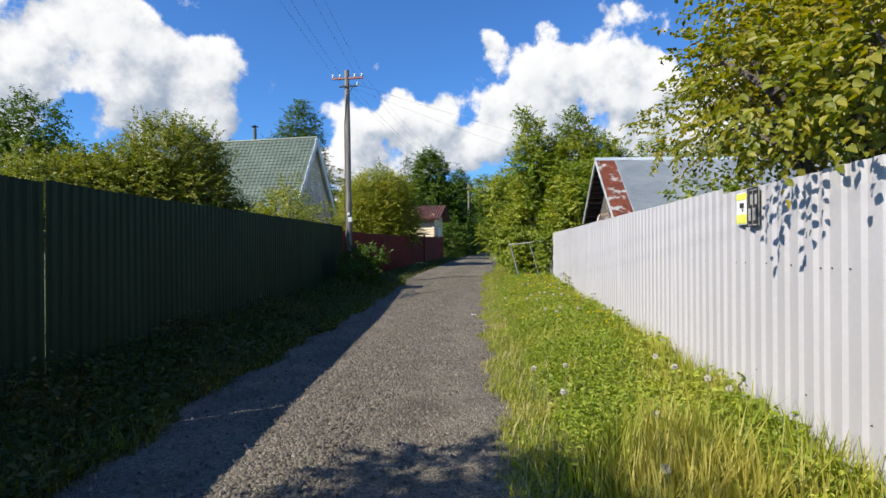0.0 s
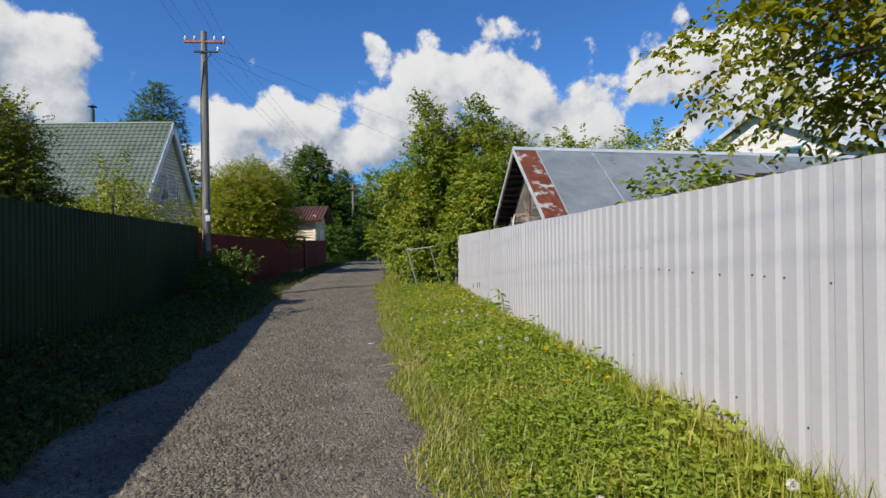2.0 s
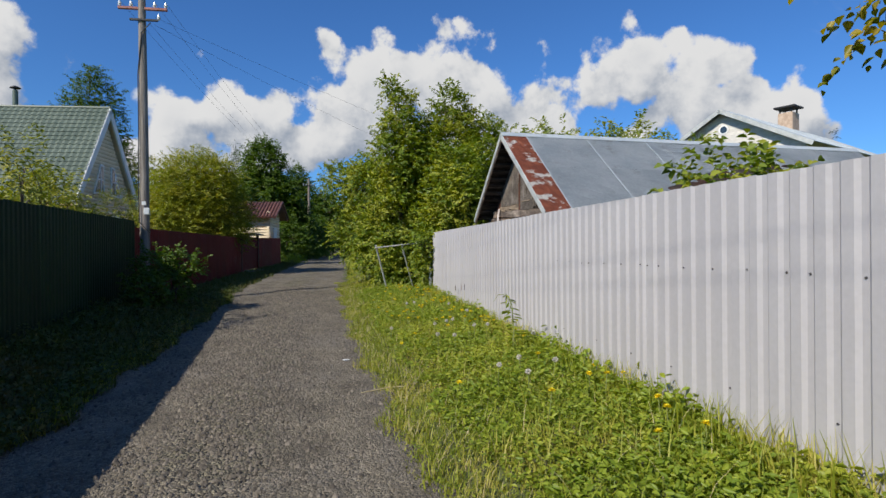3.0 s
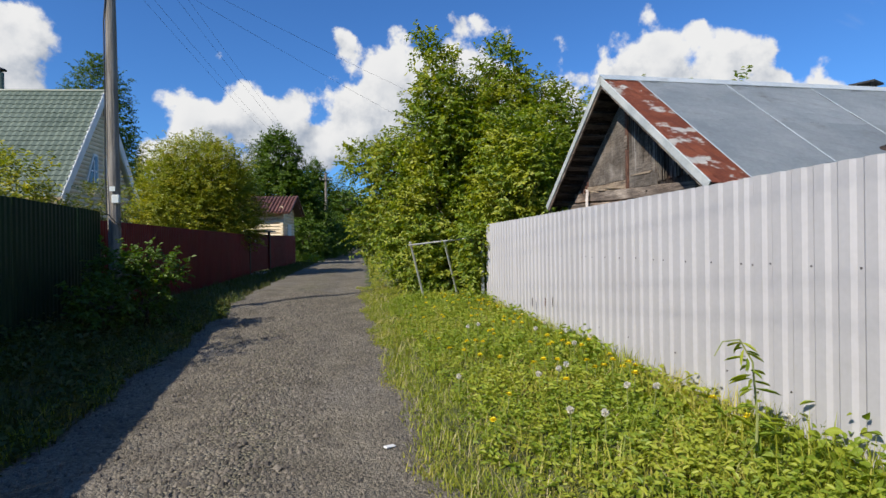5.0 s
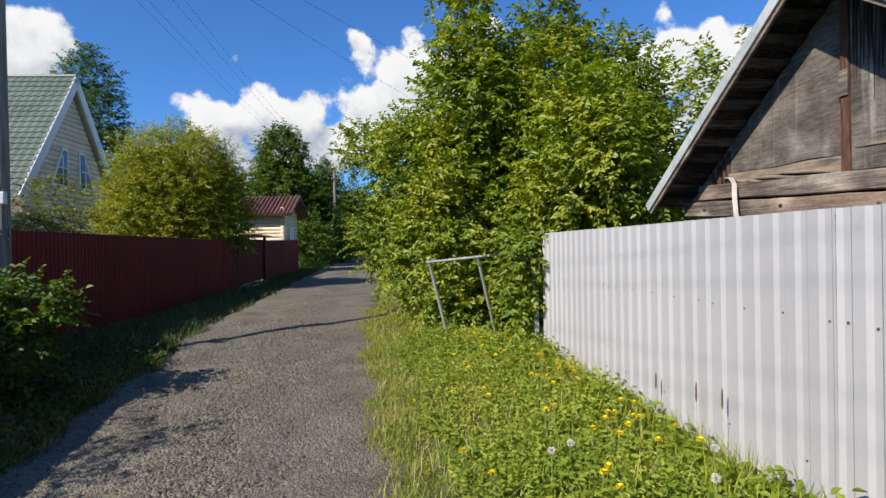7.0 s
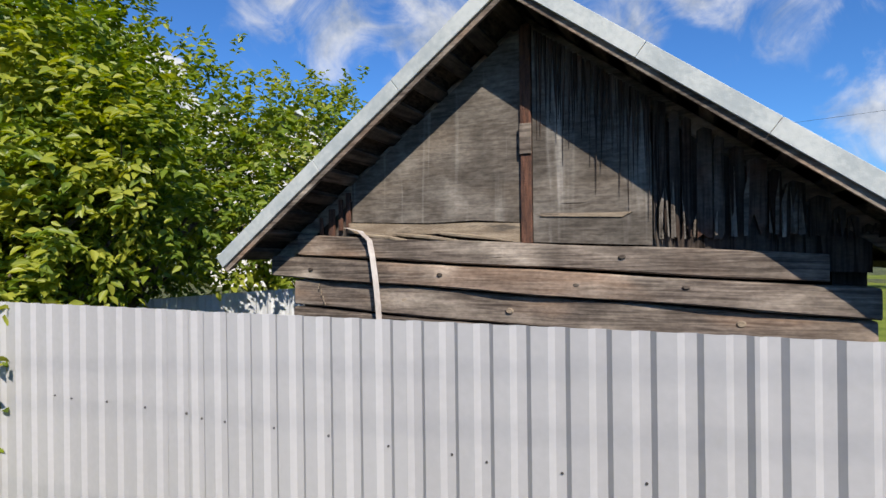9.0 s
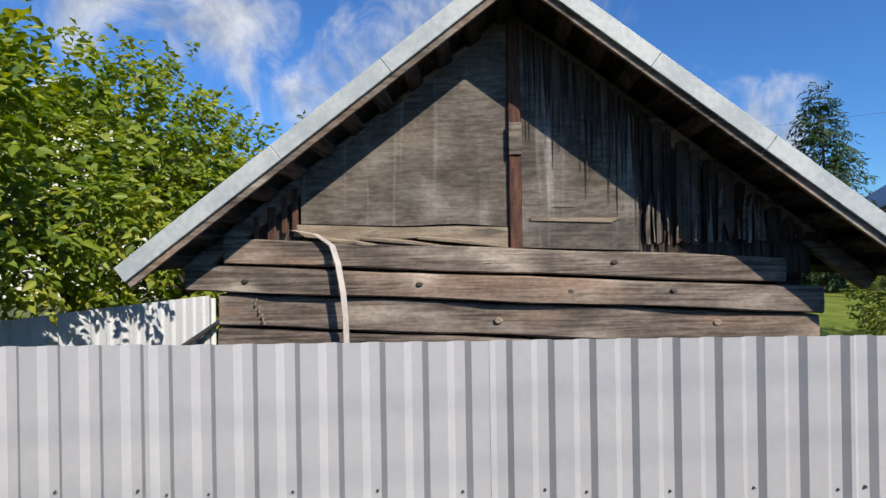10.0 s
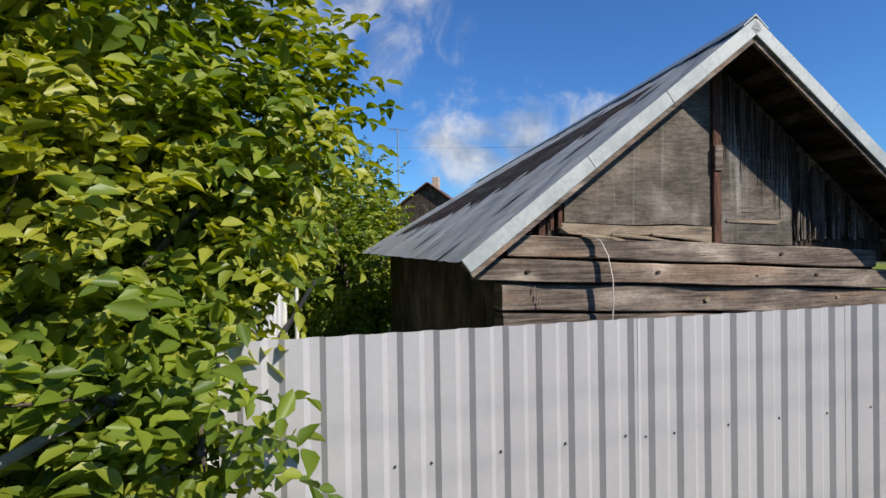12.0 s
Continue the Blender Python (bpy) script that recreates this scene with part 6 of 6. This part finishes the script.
weeds("ground_elder", "dense fresh green ground elder along the fence", 8600, weed_belt, (0.6, 21.5), 1.1, 0.21, 0.048, 10, rng, M["weed"])
weeds("clover", "low clover leaves along the lane edge", 3000, lambda y, r: right_edge(y, r) + 0.12, (0.6, 22), 1.2, 0.07, 0.026, 5, rng, M["weed"], True)
weeds("nettles", "leafy nettles at the foot of the fence", 1300, fence_foot, (0.8, 20.5), 1.0, 0.36, 0.07, 9, rng, M["weed"])
# same darkened leaf colour, adding to the shade along the green fence
weeds("shade_weeds", "leafy weeds along the green fence, coloured dark for its shade", 4200, left_verge, (1.5, 22), 1.0, 0.36, 0.07, 6, rng, M["shaded_verge"], True)

# dandelions, seed heads, thistle, litter


def dandelion(m, tall, fluffy, label):
    d = thing("dandelion", label, "flower", m, "dandelions in the verge")
    part("stem", tube(bmesh.new(), [(0, 0, -0.03), (0.01, 0.005, tall * 0.5), (0.0, 0.0, tall)], 0.0035, 5), M["stem"], d)
    r2 = np.random.default_rng(int(tall * 1000))
    if fluffy:
        k = 90
        w = unit(r2.normal(size=(k, 3)))
        part("seed_head", leaves_mesh("seed_head", np.zeros((k, 3)) + [0, 0, tall], w, r2.normal(size=(k, 3)), np.full(k, 0.03), np.full(k, 0.012), M["fluff"]), parent=d)
    else:
        k = 60
        a = r2.random(k) * 6.283
        e = r2.random(k) * 1.0 + 0.08
        w = np.stack([np.cos(a) * np.cos(e), np.sin(a) * np.cos(e), np.sin(e)], 1)
        part("flower_head", leaves_mesh("flower_head", np.zeros((k, 3)) + [0, 0, tall], w, np.array([0, 0, 1.0]) + 0 * w, np.full(k, 0.031), np.full(k, 0.012), M["dandelion"]), parent=d)
    return d


protos = [dandelion(pose(2.2, 12.4, 0.25), 0.21, False, "yellow dandelion in flower among the verge weeds"), dandelion(pose(2.0, 14.2, 0.25), 0.26, False, "yellow dandelion in flower among the verge weeds"),
          dandelion(pose(1.8, 11.6, 0.2), 0.27, True, "white dandelion seed head on a thin stem")]
rn = random.Random(77)
for k in range(130):
    fl = k % 4 == 3
    y = (rn.uniform(12.5, 19.6) if rn.random() < 0.8 else rn.uniform(7.0, 12.5)) if not fl else rn.uniform(1.5, 16)
    r = float(edges(np.array([y]))[1][0])
    x = r + 0.25 + (min(fence_x(y), r + 2.2) - r - 0.35) * rn.random() ** (0.8 if fl else 0.45)
    copy_thing(protos[2] if fl else protos[k % 2], pose(x, y, float(ground_z(np.array([x]), np.array([y]))[0]) + rn.uniform(0.0, 0.05), rn.uniform(-8, 8), rn.uniform(-8, 8), rn.uniform(0, 360)))

th = thing("tall_weed", "tall drooping thistle at the foot of the fence", "weed", pose(2.5, 10.75, 0.2))
part("stem", tube(bmesh.new(), [(0, 0, -0.05), (0.03, 0, 0.4), (0.01, 0.01, 0.72), (-0.06, 0.03, 0.85), (-0.16, 0.05, 0.84), (-0.21, 0.06, 0.76)], [0.009, 0.008, 0.006, 0.005, 0.004, 0.003], 6), M["stem"], th)
k = 44
s = rng.random(k)
base = np.stack([0.03 - 0.09 * s ** 4, 0.02 * s, 0.1 + 0.74 * s], 1)
part("leaves", leaves_mesh("leaves", base, np.stack([rng.normal(size=k), rng.normal(size=k), 0.3 - 0.5 * s], 1), np.array([0, 0, 1.0]) + rng.normal(size=(k, 3)) * 0.2, (0.11 + 0.08 * rng.random(k)) * (1.1 - 0.4 * s), np.full(k, 0.02), M["weed"]), parent=th)
for s, tip, tone in ((-3.05, 0.83, "bark"), (-3.60, 0.88, "rustwood"), (-3.89, 0.91, "bark")):
    x, y = 3.826 + 0.0995 * s - 0.07, 18.8175 + 0.995 * s
    z = float(ground_z(np.array([x]), np.array([y]))[0])
    gs = thing("grass_stalk", "tall thin meadow grass stalk with a brown seed spike", "grass stalk", pose(x, y, z), "grass stalks by the fence")
    part("stem", tube(bmesh.new(), [(0, 0, -0.04), (0.006, 0.004, 0.3), (0.0, 0.0, tip - z - 0.13)], 0.0022, 5), M["straw"], gs)
    part("seed_spike", tube(bmesh.new(), [(0, 0, tip - z - 0.14), (0, 0, tip - z - 0.11), (0.001, 0, tip - z - 0.03), (0.002, 0, tip - z)], [0.003, 0.0065, 0.006, 0.002], 7), M[tone], gs)

lt = thing("litter_scrap", "small white scrap of litter on the gravel", "litter", pose(0.69, 12.49, float(lane_z(np.array([0.69]), np.array([12.49]))[0]) + 0.008, 4, 6, 30))
part("scrap", boxed(-0.05, 0.05, -0.022, 0.022, -0.004, 0.010, 0.004), M["white_paint"], lt)
st = thing("dry_stick", "pale dry stick lying at the lane edge", "stick", pose(0.92, 10.7, float(lane_z(np.array([0.92]), np.array([10.7]))[0]) + 0.012))
part("twig", tube(bmesh.new(), [(-0.3, -0.06, 0), (0.0, 0.02, 0.012), (0.22, 0.0, 0.02), (0.4, 0.09, 0.03)], [0.005, 0.007, 0.006, 0.003], 6), M["straw"], st)
